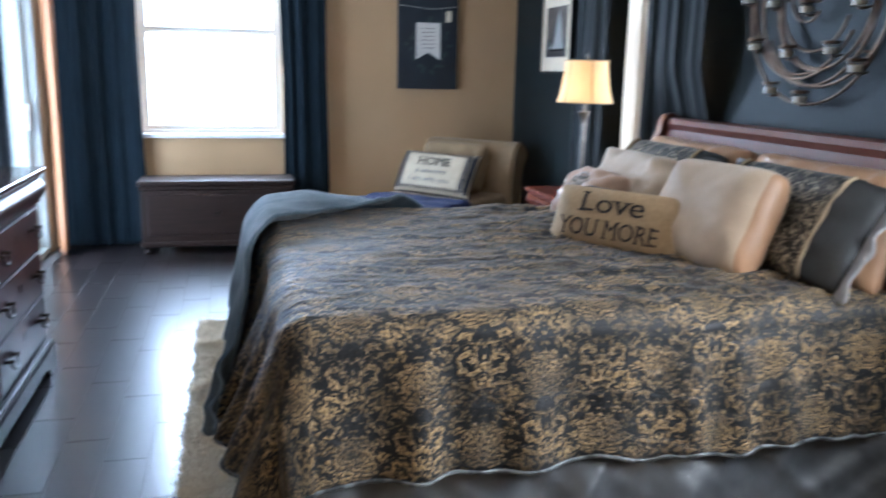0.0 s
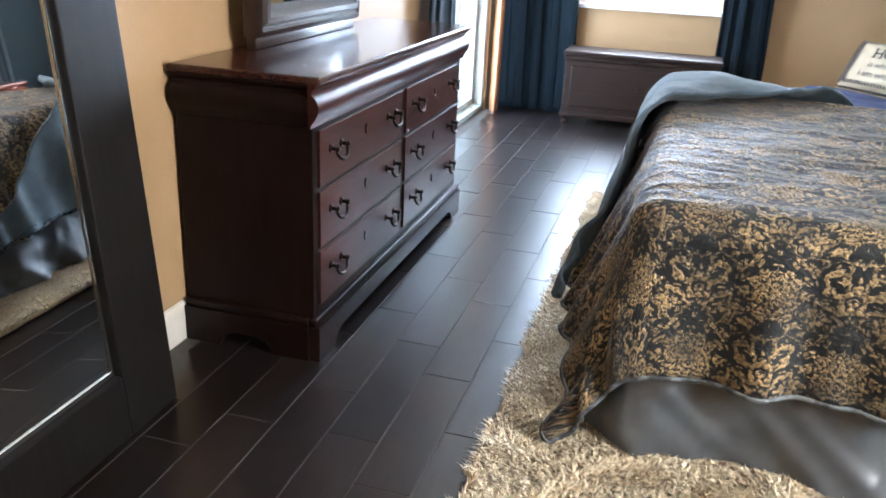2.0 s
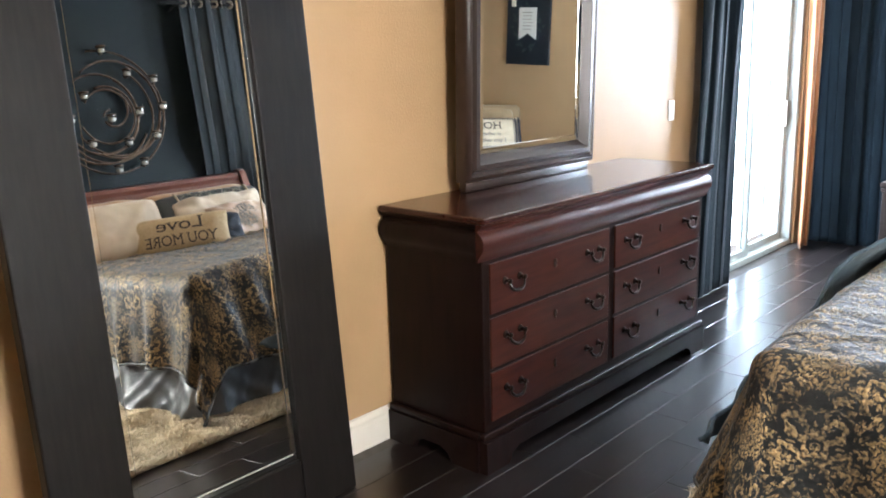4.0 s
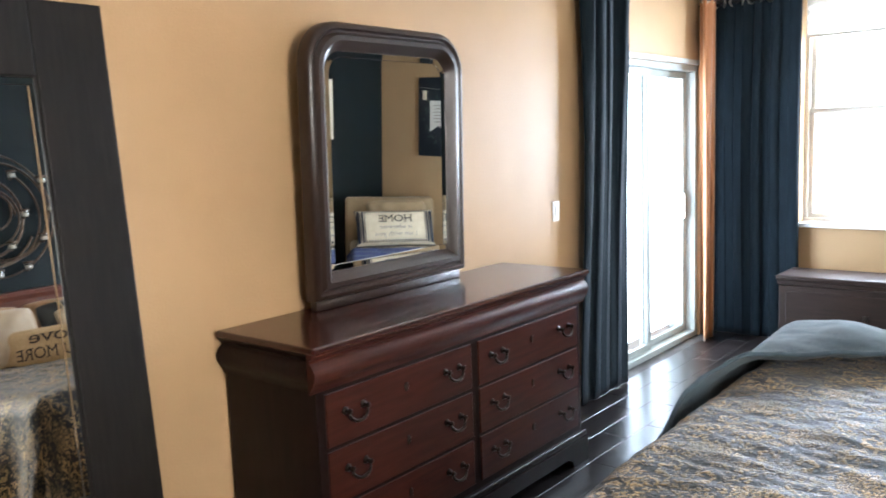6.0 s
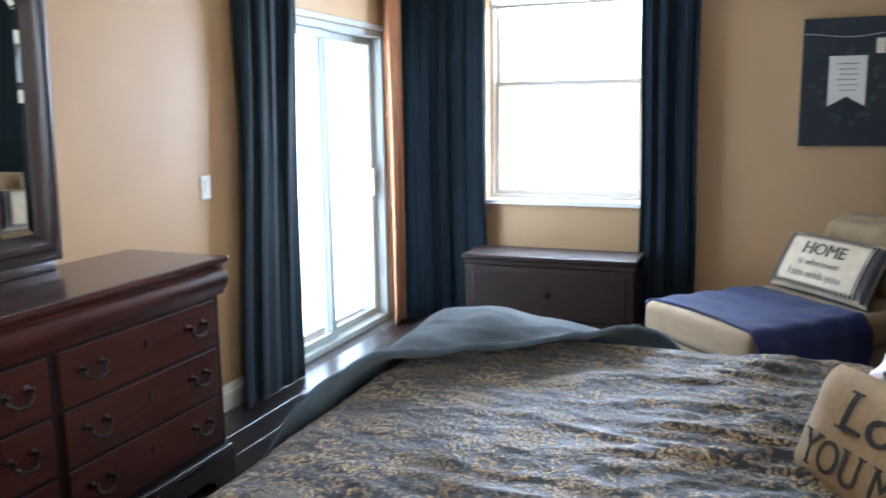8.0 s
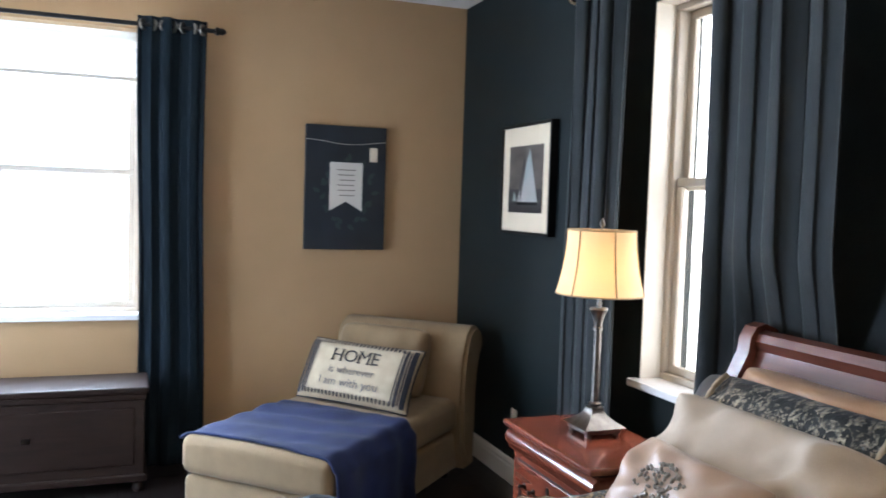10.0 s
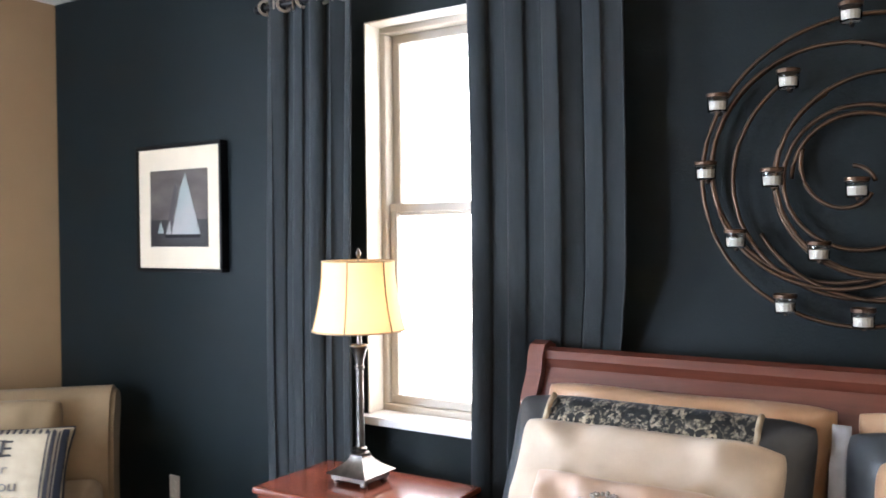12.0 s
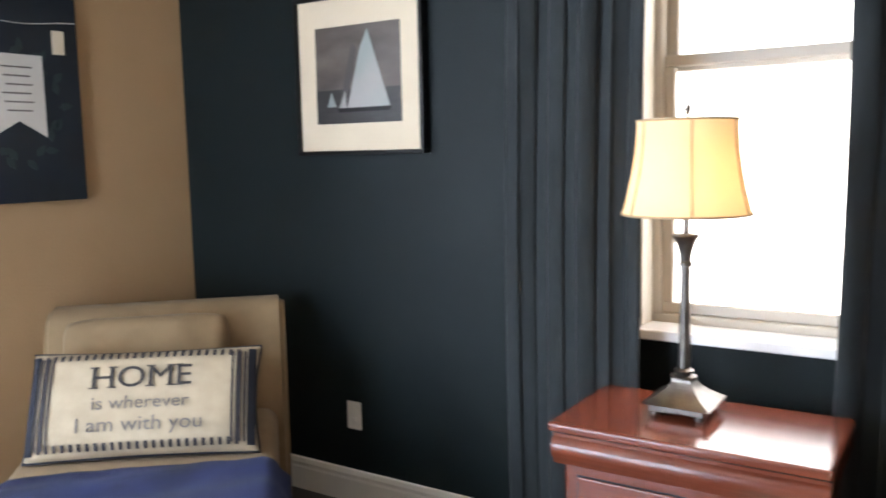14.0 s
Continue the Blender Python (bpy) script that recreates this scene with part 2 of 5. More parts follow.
def damask_material(name, gold, ground, period, rough):
    """Symmetric scrollwork: mirrored cells of warped noise cut into leaves, veins and scrolls."""
    m = bpy.data.materials.new(name)
    m.use_nodes = True
    n, l = m.node_tree.nodes, m.node_tree.links
    b = n["Principled BSDF"]
    uv = n.new("ShaderNodeUVMap")
    sep = n.new("ShaderNodeSeparateXYZ")
    swell = n.new("ShaderNodeTexNoise")
    swell.inputs["Scale"].default_value = 4.0
    swell.inputs["Detail"].default_value = 3.0
    l.new(uv.outputs[0], swell.inputs[0])
    sway = n.new("ShaderNodeVectorMath")
    sway.operation = "MULTIPLY_ADD"
    l.new(swell.outputs["Color"], sway.inputs[0])
    sway.inputs[1].default_value = (0.055, 0.055, 0.0)
    l.new(uv.outputs[0], sway.inputs[2])
    l.new(sway.outputs[0], sep.inputs[0])

    def math_node(op, a, c=None, d=None):
        q = n.new("ShaderNodeMath")
        q.operation = op
        for i, v in enumerate((a, c, d)):
            if v is None:
                continue
            if isinstance(v, (int, float)):
                q.inputs[i].default_value = v
            else:
                l.new(v, q.inputs[i])
        return q.outputs[0]

    row = math_node("FLOOR", math_node("DIVIDE", sep.outputs[1], period * 0.56))
    shift = math_node("MULTIPLY", math_node("MODULO", row, 2.0), period * 0.5)
    px = math_node("PINGPONG", math_node("ADD", sep.outputs[0], shift), period * 0.5)
    py = math_node("SUBTRACT", sep.outputs[1], math_node("MULTIPLY", row, period * 0.56))
    comb = n.new("ShaderNodeCombineXYZ")
    l.new(px, comb.inputs[0])
    l.new(py, comb.inputs[1])
    warp = n.new("ShaderNodeTexNoise")
    warp.inputs["Scale"].default_value = 26.0
    l.new(comb.outputs[0], warp.inputs[0])
    wsep = n.new("ShaderNodeSeparateColor")
    l.new(warp.outputs["Color"], wsep.inputs[0])
    k = period / 0.38
    wx = math_node("ADD", px, math_node("MULTIPLY_ADD", wsep.outputs[0], 0.05 * k, -0.025 * k))
    wy = math_node("ADD", py, math_node("MULTIPLY_ADD", wsep.outputs[1], 0.05 * k, -0.025 * k))

    def polar(cx, cy):
        dx, dy = math_node("SUBTRACT", wx, cx), math_node("SUBTRACT", wy, cy)
        r = math_node("SQRT", math_node("ADD", math_node("MULTIPLY", dx, dx), math_node("MULTIPLY", dy, dy)))
        return r, math_node("ARCTAN2", dy, dx)

    def soft(v, lo, hi):
        q = n.new("ShaderNodeMapRange")
        q.inputs[1].default_value, q.inputs[2].default_value = lo, hi
        l.new(v, q.inputs[0])
        return q.outputs[0]

    # flower: lobed disc with petal lines
    r0, a0 = polar(0.0, period * 0.28)
    lobe = math_node("MULTIPLY", math_node("COSINE", math_node("MULTIPLY", a0, 11.0)), 0.014 * k)
    edge = math_node("ADD", math_node("SUBTRACT", period * 0.215, r0), lobe)
    petals = math_node("SINE", math_node("MULTIPLY_ADD", r0, 330.0 / k, math_node("MULTIPLY", math_node("COSINE", math_node("MULTIPLY", a0, 11.0)), 2.6)))
    flower = math_node("MULTIPLY", soft(edge, 0.0, 0.004 * k), soft(petals, -0.75, -0.1))
    # scrolls: spiral arms round three centres
    marks = flower
    for cx, cy, turn, size, tight in ((0.33, 0.13, 1.0, 0.13, 190.0), (0.40, 0.41, -1.0, 0.15, 170.0), (0.17, 0.03, -1.0, 0.11, 220.0), (0.48, 0.25, 1.0, 0.10, 230.0), (0.20, 0.52, 1.0, 0.10, 220.0)):
        r, a = polar(period * cx, period * cy)
        arm = math_node("SINE", math_node("ADD", math_node("MULTIPLY_ADD", a, turn, math_node("MULTIPLY", math_node("SINE", math_node("MULTIPLY", a, 6.0)), 0.55)), math_node("MULTIPLY", r, tight / k)))
        s = math_node("MULTIPLY", soft(arm, 0.05, 0.35), soft(r, period * size, period * (size - 0.03)))
        marks = math_node("MAXIMUM", marks, s)
    # small leaves between
    leaf = n.new("ShaderNodeTexVoronoi")
    leaf.inputs["Scale"].default_value = 52.0 / k
    wc = n.new("ShaderNodeCombineXYZ")
    l.new(wx, wc.inputs[0])
    l.new(wy, wc.inputs[1])
    l.new(wc.outputs[0], leaf.inputs[0])
    marks = math_node("MAXIMUM", marks, math_node("MULTIPLY", soft(leaf.outputs[0], 0.36, 0.29), 0.7))
    fine = n.new("ShaderNodeTexNoise")
    fine.inputs["Scale"].default_value, fine.inputs["Detail"].default_value = 95.0, 4.0
    l.new(uv.outputs[0], fine.inputs[0])
    wear = n.new("ShaderNodeTexNoise")
    wear.inputs["Scale"].default_value, wear.inputs["Detail"].default_value = 6.0, 3.0
    l.new(uv.outputs[0], wear.inputs[0])
    mr = n.new("ShaderNodeMath")
    mr.operation = "MULTIPLY"
    l.new(marks, mr.inputs[0])
    l.new(math_node("MULTIPLY", soft(fine.outputs[0], 0.34, 0.58), math_node("MULTIPLY_ADD", soft(wear.outputs[0], 0.36, 0.60), 0.62, 0.38)), mr.inputs[1])
    shade = n.new("ShaderNodeMixRGB")
    shade.inputs[1].default_value = (*(c * 0.35 for c in gold), 1)
    shade.inputs[2].default_value = (*gold, 1)
    l.new(math_node("MULTIPLY_ADD", fine.outputs[0], 0.9, math_node("MULTIPLY_ADD", wear.outputs[0], 0.9, -0.35)), shade.inputs[0])
    base = n.new("ShaderNodeMixRGB")
    base.inputs[1].default_value = (*ground, 1)
    l.new(mr.outputs[0], base.inputs[0])
    l.new(shade.outputs[0], base.inputs[2])
    l.new(base.outputs[0], b.inputs["Base Color"])
    b.inputs["Roughness"].default_value = rough
    b.inputs["Specular IOR Level"].default_value = 0.45
    b.inputs["Sheen Weight"].default_value, b.inputs["Sheen Roughness"].default_value = 0.17, 0.35
    b.inputs["Sheen Tint"].default_value = (0.85, 0.9, 1.0, 1)
    l.new(math_node("MULTIPLY_ADD", mr.outputs[0], 0.5, 0.0), b.inputs["Metallic"])
    rr = n.new("ShaderNodeMapRange")
    rr.inputs[3].default_value, rr.inputs[4].default_value = rough - 0.02, rough + 0.07
    l.new(mr.outputs[0], rr.inputs[0])
    l.new(rr.outputs[0], b.inputs["Roughness"])
    bp = n.new("ShaderNodeBump")
    bp.inputs["Strength"].default_value, bp.inputs["Distance"].default_value = 0.6, 0.005
    crush = n.new("ShaderNodeTexNoise")
    crush.inputs["Scale"].default_value, crush.inputs["Detail"].default_value, crush.inputs["Distortion"].default_value = 15.0, 4.0, 0.6
    squeeze = n.new("ShaderNodeMapping")
    squeeze.inputs["Scale"].default_value = (0.85, 1.15, 1.0)
    l.new(uv.outputs[0], squeeze.inputs[0])
    l.new(squeeze.outputs[0], crush.inputs[0])
    relief = math_node("ADD", mr.outputs[0], math_node("MULTIPLY", fine.outputs[0], 0.8))
    l.new(math_node("MULTIPLY_ADD", crush.outputs[0], 2.6, relief), bp.inputs["Height"])
    l.new(bp.outputs[0], b.inputs["Normal"])
    return m


DAMASK = damask_material("gold_damask", (0.60, 0.42, 0.205), (0.012, 0.0145, 0.017), 0.38, 0.6)
DAMASK_FINE = damask_material("fine_damask", (0.72, 0.63, 0.47), (0.010, 0.012, 0.012), 0.34, 0.5)


# ---- building helpers ----
def link_mesh(name, bm, mat, smooth=None):
    me = bpy.data.meshes.new(name)
    bm.normal_update()
    bm.to_mesh(me)
    bm.free()
    for q in (mat if isinstance(mat, (list, tuple)) else [mat]):
        me.materials.append(q)
    if smooth is not None:
        me.shade_smooth() if smooth >= 180 else me.set_sharp_from_angle(angle=radians(smooth))
        if smooth < 180:
            me.polygons.foreach_set("use_smooth", [True] * len(me.polygons))
    return new(name, me)


def part(name, bm, mat, parent, label="", smooth=None, m=None):
    ob = link_mesh(name, bm, mat, smooth)
    ob.parent = parent
    if m is not None:
        ob.matrix_basis = m
    if label:
        ob["label"] = label
    return ob


def thing(name, m, label, category, group="", kind=""):
    ob = new(name)
    ob.empty_display_size = 0.1
    ob.matrix_world = m
    return tagged(ob, label, category, group, kind)


def box(x0, y0, z0, x1, y1, z1, bevel=0.0, seg=2, bm=None):
    own = bmesh.new()
    r = bmesh.ops.create_cube(own, size=1.0)
    for v in r["verts"]:
        v.co = Vector(((x0 + x1) / 2 + v.co.x * (x1 - x0), (y0 + y1) / 2 + v.co.y * (y1 - y0), (z0 + z1) / 2 + v.co.z * (z1 - z0)))
    if bevel:
        bmesh.ops.bevel(own, geom=own.edges[:], offset=bevel, segments=seg, profile=0.5, affect="EDGES")
    if bm is None:
        return own
    return merge(bm, own)


def merge(bm, own, m=None):
    me = bpy.data.meshes.new("scratch")
    if m is not None:
        bmesh.ops.transform(own, matrix=m, verts=own.verts)
    own.to_mesh(me)
    own.free()
    bm.from_mesh(me)
    bpy.data.meshes.remove(me)
    return bm


def extrude_profile(pts, a, b, axis="y", closed=True):
    """A closed outline of (u, v) drawn from a to b along axis: u, v are the two other axes in order."""
    bm = bmesh.new()

    def place(u, v, w):
        return {"x": (w, u, v), "y": (u, w, v), "z": (u, v, w)}[axis]
    r0 = [bm.verts.new(place(u, v, a)) for u, v in pts]
    r1 = [bm.verts.new(place(u, v, b)) for u, v in pts]
    k = len(pts)
    for i in range(k if closed else k - 1):
        j = (i + 1) % k
        bm.faces.new((r0[i], r0[j], r1[j], r1[i]))
    if closed:
        bm.faces.new(r0[::-1])
        bm.faces.new(r1)
    bmesh.ops.recalc_face_normals(bm, faces=bm.faces)
    return bm


def lathe(pts, seg=24, sides=None):
    """A body of revolution round z from (radius, z)."""
    bm = bmesh.new()
    rings = []
    for r, z in pts:
        rings.append([bm.verts.new((max(r, 1e-4) * math.cos(2 * math.pi * i / seg), max(r, 1e-4) * math.sin(2 * math.pi * i / seg), z)) for i in range(seg)])
    for q, w in zip(rings, rings[1:]):
        for i in range(seg):
            j = (i + 1) % seg
            bm.faces.new((q[i], q[j], w[j], w[i]))
    bm.faces.new(rings[0][::-1])
    bm.faces.new(rings[-1])
    bmesh.ops.recalc_face_normals(bm, faces=bm.faces)
    return bm


def sweep(points, radius, seg=8, closed=False):
    """A tube along points."""
    bm = bmesh.new()
    pts = [Vector(p) for p in points]
    rings = []
    up = Vector((0, 0, 1))
    for i, p in enumerate(pts):
        a = pts[(i - 1) % len(pts)] if closed or i else pts[0]
        b = pts[(i + 1) % len(pts)] if closed or i < len(pts) - 1 else pts[-1]
        d = (b - a).normalized()
        ref = up if abs(d.dot(up)) < 0.95 else Vector((1, 0, 0))
        s = d.cross(ref).normalized()
        t = s.cross(d).normalized()
        r = radius[i] if isinstance(radius, list) else radius
        rings.append([bm.verts.new(p + (s * math.cos(k * 2 * math.pi / seg) + t * math.sin(k * 2 * math.pi / seg)) * r) for k in range(seg)])
    pairs = list(zip(rings, rings[1:])) + ([(rings[-1], rings[0])] if closed else [])
    for q, w in pairs:
        best = 0
        if closed and q is rings[-1]:
            best = min(range(seg), key=lambda o: sum((q[k].co - w[(k + o) % seg].co).length for k in range(seg)))
        for k in range(seg):
            bm.faces.new((q[k], q[(k + 1) % seg], w[(k + 1 + best) % seg], w[(k + best) % seg]))
    if not closed:
        bm.faces.new(rings[0][::-1])
        bm.faces.new(rings[-1])
    bmesh.ops.recalc_face_normals(bm, faces=bm.faces)
    return bm


def sheet(nu, nv, f, uvf=None):
    """A grid of nu x nv cells; f(s, t) gives the place for s, t in 0..1, uvf the cloth coordinates in metres."""
    bm = bmesh.new()
    vs = [[bm.verts.new(f(i / nu, j / nv)) for j in range(nv + 1)] for i in range(nu + 1)]
    lay = bm.loops.layers.uv.new("cloth") if uvf else None
    for i in range(nu):
        for j in range(nv):
            q = bm.faces.new((vs[i][j], vs[i + 1][j], vs[i + 1][j + 1], vs[i][j + 1]))
            if lay:
                for lo, (a, b) in zip(q.loops, ((i, j), (i + 1, j), (i + 1, j + 1), (i, j + 1))):
                    lo[lay].uv = uvf(a / nu, b / nv)
    return bm


def thicken(ob, t, offset=-1.0, rim=0):
    s = ob.modifiers.new("thickness", "SOLIDIFY")
    s.thickness, s.offset = t, offset
    s.material_offset = s.material_offset_rim = rim
    return ob

# ---- structure ----
XW, YS, H = -3.80, -8.3, 2.88      # west wall, south wall, ceiling
NX0, NX1, NZ0, NZ1 = -3.15, -2.02, 0.885, 2.54     # north window
EY0, EY1, EZ0, EZ1 = -3.00, -2.14, 0.86, 2.47     # east window
FY0, FY1 = -6.40, -5.40                           # second east window, unseen, assumed for the west wall's light
DY0, DY1, DZ1 = -1.92, -0.29, 2.09                # sliding door


def wall(name, axis, face, depth, a, b, opening, mat, label):
    """A wall across x or y from a to b, its inner face at face, with openings (a0, a1, z0, z1)."""
    bm = bmesh.new()

    def piece(p0, p1, z0, z1):
        if p1 - p0 < 1e-4 or z1 - z0 < 1e-4:
            return
        if axis == "x":
            box(min(face, face + depth), p0, z0, max(face, face + depth), p1, z1, bm=bm)
        else:
            box(p0, min(face, face + depth), z0, p1, max(face, face + depth), z1, bm=bm)
    for a0, a1, z0, z1 in sorted(opening):
        piece(a, a0, 0, H)
        piece(a0, a1, 0, z0)
        piece(a0, a1, z1, H)
        a = a1
    piece(a, b, 0, H)
    return tagged(link_mesh(name, bm, mat), label, "wall", kind="structure")


wall("wall_north", "y", 0.0, 0.25, XW - 0.25, 0.25, [(NX0, NX1, NZ0, NZ1)], TAN, "tan painted wall with a tall double-hung window")
wall("wall_east", "x", 0.0, 0.25, YS, 0.0, [(EY0, EY1, EZ0, EZ1), (FY0, FY1, EZ0, EZ1)], TEAL_WALL, "dark teal textured accent wall behind the bed")
wall("wall_west", "x", XW, -0.25, YS, 0.0, [(DY0, DY1, 0.0, DZ1)], TAN, "golden tan painted wall with a sliding glass door")
wall("wall_south", "y", YS, -0.2, XW - 0.25, 0.25, [], TAN, "plain tan painted wall")
tagged(link_mesh("ceiling", box(XW - 0.25, YS - 0.2, H, 0.25, 0.25, H + 0.15), CEIL), "off-white textured ceiling", "ceiling", kind="structure")

for nm in ("baseboard_west", "baseboard_north", "baseboard_east"):
    prof = [(0, 0), (0.016, 0), (0.016, 0.095), (0.013, 0.105), (0.013, 0.118), (0.007, 0.135), (0, 0.14)]
    if nm == "baseboard_west":
        bm = extrude_profile([(XW + u, v) for u, v in prof], YS, DY0 - 0.07)
    elif nm == "baseboard_north":
        bm = extrude_profile([(-u, v) for u, v in prof], XW + 0.02, -0.02, axis="x")
    else:
        bm = extrude_profile([(-u, v) for u, v in prof], YS, 0.0)
    tagged(link_mesh(nm, bm, WHITE), "white moulded wooden baseboard along the wall", "baseboard", kind="structure")


def frame_rect(axis, at, a0, a1, z0, z1, w, d):
    """Four bars round a rectangle in the plane axis = at, d deep (centred), w wide, lying inside it."""
    bm = bmesh.new()
    for p0, p1, q0, q1 in ((a0, a1, z0, z0 + w), (a0, a1, z1 - w, z1), (a0, a0 + w, z0 + w, z1 - w), (a1 - w, a1, z0 + w, z1 - w)):
        if axis == "y":
            box(p0, at - d / 2, q0, p1, at + d / 2, q1, 0.004, 1, bm)
        else:
            box(at - d / 2, p0, q0, at + d / 2, p1, q1, 0.004, 1, bm)
    return bm


def pane(axis, at, a0, a1, z0, z1):
    return box(a0, at - 0.003, z0, a1, at + 0.003, z1) if axis == "y" else box(at - 0.003, a0, z0, at + 0.003, a1, z1)


def double_hung(name, axis, s, a0, a1, z0, z1, rail, blind, label):
    """Window set in a wall; s is +1 where outside lies along the positive axis."""
    root = thing(name, pose(0, 0, 0), label, "window", kind="structure")
    part("window_frame", frame_rect(axis, 0.15 * s, a0, a1, z0, z1, 0.03, 0.09), VINYL, root)
    for nm, b0, b1, off in (("lower_sash", z0 + 0.03, rail + 0.026, 0.14), ("upper_sash", rail - 0.026, z1 - 0.03, 0.172)):
        sash = part(nm, frame_rect(axis, off * s, a0 + 0.03, a1 - 0.03, b0, b1, 0.036, 0.03), VINYL, root)
        g = part("pane", pane(axis, off * s, a0 + 0.066, a1 - 0.066, b0 + 0.036, b1 - 0.036), GLASS, sash)
        g.visible_shadow = False
    lo, hi = sorted((0.105 * s, -0.045 * s))
    bm = box(a0 - 0.03, lo, z0 - 0.03, a1 + 0.03, hi, z0 + 0.004, 0.006) if axis == "y" else box(lo, a0 - 0.03, z0 - 0.03, hi, a1 + 0.03, z0 + 0.004, 0.006)
    part("window_sill", bm, MARBLE, root, "white marble window sill")
    if axis == "x":
        for b0, b1, c0, c1 in ((a0, a0 + 0.005, z0 + 0.005, z1 - 0.005), (a1 - 0.005, a1, z0 + 0.005, z1 - 0.005), (a0, a1, z1 - 0.005, z1)):
            part("reveal", box(0.004, b0, c0, 0.104, b1, c1), WHITE, root, "white painted window reveal")
    if blind:
        def f(u, v):
            a, d = a0 + 0.012 + (a1 - a0 - 0.024) * u, (0.085 + 0.008 * math.sin(v * 26)) * s
            z = blind + (z1 - 0.004 - blind) * v
            return (a, d, z) if axis == "y" else (d, a, z)
        part("roman_blind", sheet(4, 40, f), BLIND, root, "gathered cream blind drawn up", smooth=180)
        lo, hi = sorted((0.075 * s, 0.10 * s))
        part("blind_rail", box(a0 + 0.012, lo, blind - 0.022, a1 - 0.012, hi, blind, 0.004) if axis == "y" else box(lo, a0 + 0.012, blind - 0.022, hi, a1 - 0.012, blind, 0.004), VINYL, root)
    return root


double_hung("window_1", "y", 1, NX0, NX1, NZ0, NZ1, 1.71, 2.27, "white double-hung window with a raised blind and bright daylight")
double_hung("window_2", "x", 1, EY0, EY1, EZ0, EZ1, 1.705, 0, "narrow white double-hung window glowing with daylight")

# out of view: added as the source of the light on the west wall
double_hung("window_3", "x", 1, FY0, FY1, EZ0, EZ1, 1.68, 0, "unseen double-hung window assumed for the light on the west wall")

# sliding door
slider = thing("door_1", pose(0, 0, 0), "white sliding glass patio door full of daylight", "door", kind="structure")
part("door_frame", frame_rect("x", -3.885, DY0, DY1, 0.0, DZ1, 0.045, 0.13), DOOR_METAL, slider)
for b0, b1, off in ((DY0 + 0.045, -1.05, -3.87), (-1.10, DY1 - 0.045, -3.91)):
    leaf = part("door_panel", frame_rect("x", off, b0, b1, 0.045, DZ1 - 0.045, 0.05, 0.032), DOOR_METAL, slider)
    part("pane", pane("x", off, b0 + 0.05, b1 - 0.05, 0.095, DZ1 - 0.095), GLASS, leaf).visible_shadow = False
part("jamb_liner", box(-4.05, DY1 - 0.012, 0.0, -3.951, DY1, DZ1), DOOR_METAL, slider)
part("door_pull", box(-3.895, DY1 - 0.105, 0.93, -3.87, DY1 - 0.08, 1.13, 0.006), STEEL, slider)
part("head_trim", box(XW, DY0 - 0.04, DZ1, XW + 0.02, DY1 + 0.04, DZ1 + 0.035, 0.004), DOOR_METAL, slider)

# ground outside
tagged(link_mesh("ground", box(-60, -60, -0.30, 60, 60, -0.12), PATIO), "pale patio pavers outside the door", "ground", kind="structure")

# floor: grout bed and plank tiles
floor = tagged(link_mesh("floor", box(XW - 0.25, YS - 0.2, -0.10, 0.25, 0.25, -0.0016), GROUT), "dark glossy wood-look plank tiles with pale grout", "floor", kind="structure")

# ---- curtains ----
def curtain(name, axis, at, a0, a1, z0, z1, waves, amp, mat, label, pinch=0.0, seed=0, group="", drift=0.0, soft=1.0, tuck=None):
    """A grommet curtain hanging in the plane axis = at; its foot is shifted by drift, soft evens out the folds, and past
    tuck it lies back against the wall below the top of the headboard."""
    rnd = random.Random(seed)
    ph = [rnd.uniform(0, 6.28) for _ in range(6)]
    root = thing(name, pose(*((at, (a0 + a1) / 2, z0) if axis == "x" else ((a0 + a1) / 2, at, z0))), label, "curtain", group)
    mid = (a0 + a1) / 2

    def f(s, t):
        z = t * (z1 - z0)
        k = 1 - 0.35 * (1 - t) ** 2
        d = amp * k * math.sin(2 * math.pi * waves * s + 0.9 * math.sin(6.0 * s + ph[4]) + 0.5 * math.sin(3 * t + ph[0])) * (0.75 + 0.3 * math.sin(9 * s + ph[5])) + 0.35 * amp * math.sin(2 * math.pi * waves * 0.43 * s + ph[1] + 1.5 * t)
        narrow = 1 - pinch * math.sin(math.pi * min(1, max(0, t))) ** 2
        a = (a0 - mid + (a1 - a0) * s) * narrow + 0.012 * math.sin(2 * math.pi * waves * 2 * s + ph[2]) + 0.01 * math.sin(5 * t + ph[3]) + drift * (1 - t) ** 1.5
        d = d * (soft + (1 - soft) * t ** 3)
        if tuck is not None:
            back = min(1.0, max(0.0, (tuck - a - mid) / 0.22)) * min(1.0, max(0.0, (1.46 - z) / 0.28))
            d, a = d * (1 - 0.6 * back) + 0.115 * back, a + 0.06 * back
        return (d, a, z) if axis == "x" else (a, d, z)
    fabric = part("fabric", sheet(int(waves * 14), 40, f), mat, root, smooth=180)
    thicken(fabric, 0.004, 0.0)
    n = int(waves * 2)
    for i in range(n):
        a = a0 - mid + (a1 - a0) * (i + 0.5) / n
        ring = lathe([(0.034, -0.004), (0.034, 0.004), (0.024, 0.005), (0.024, -0.005), (0.034, -0.004)], 16)
        turn = pose(0, a, z1 - z0 - 0.05, 90, 0, 35 if i % 2 else -35) if axis == "x" else pose(a, 0, z1 - z0 - 0.05, 90, 0, 90 + (35 if i % 2 else -35))
        part("grommet", ring, STEEL, root, m=turn)
    return root


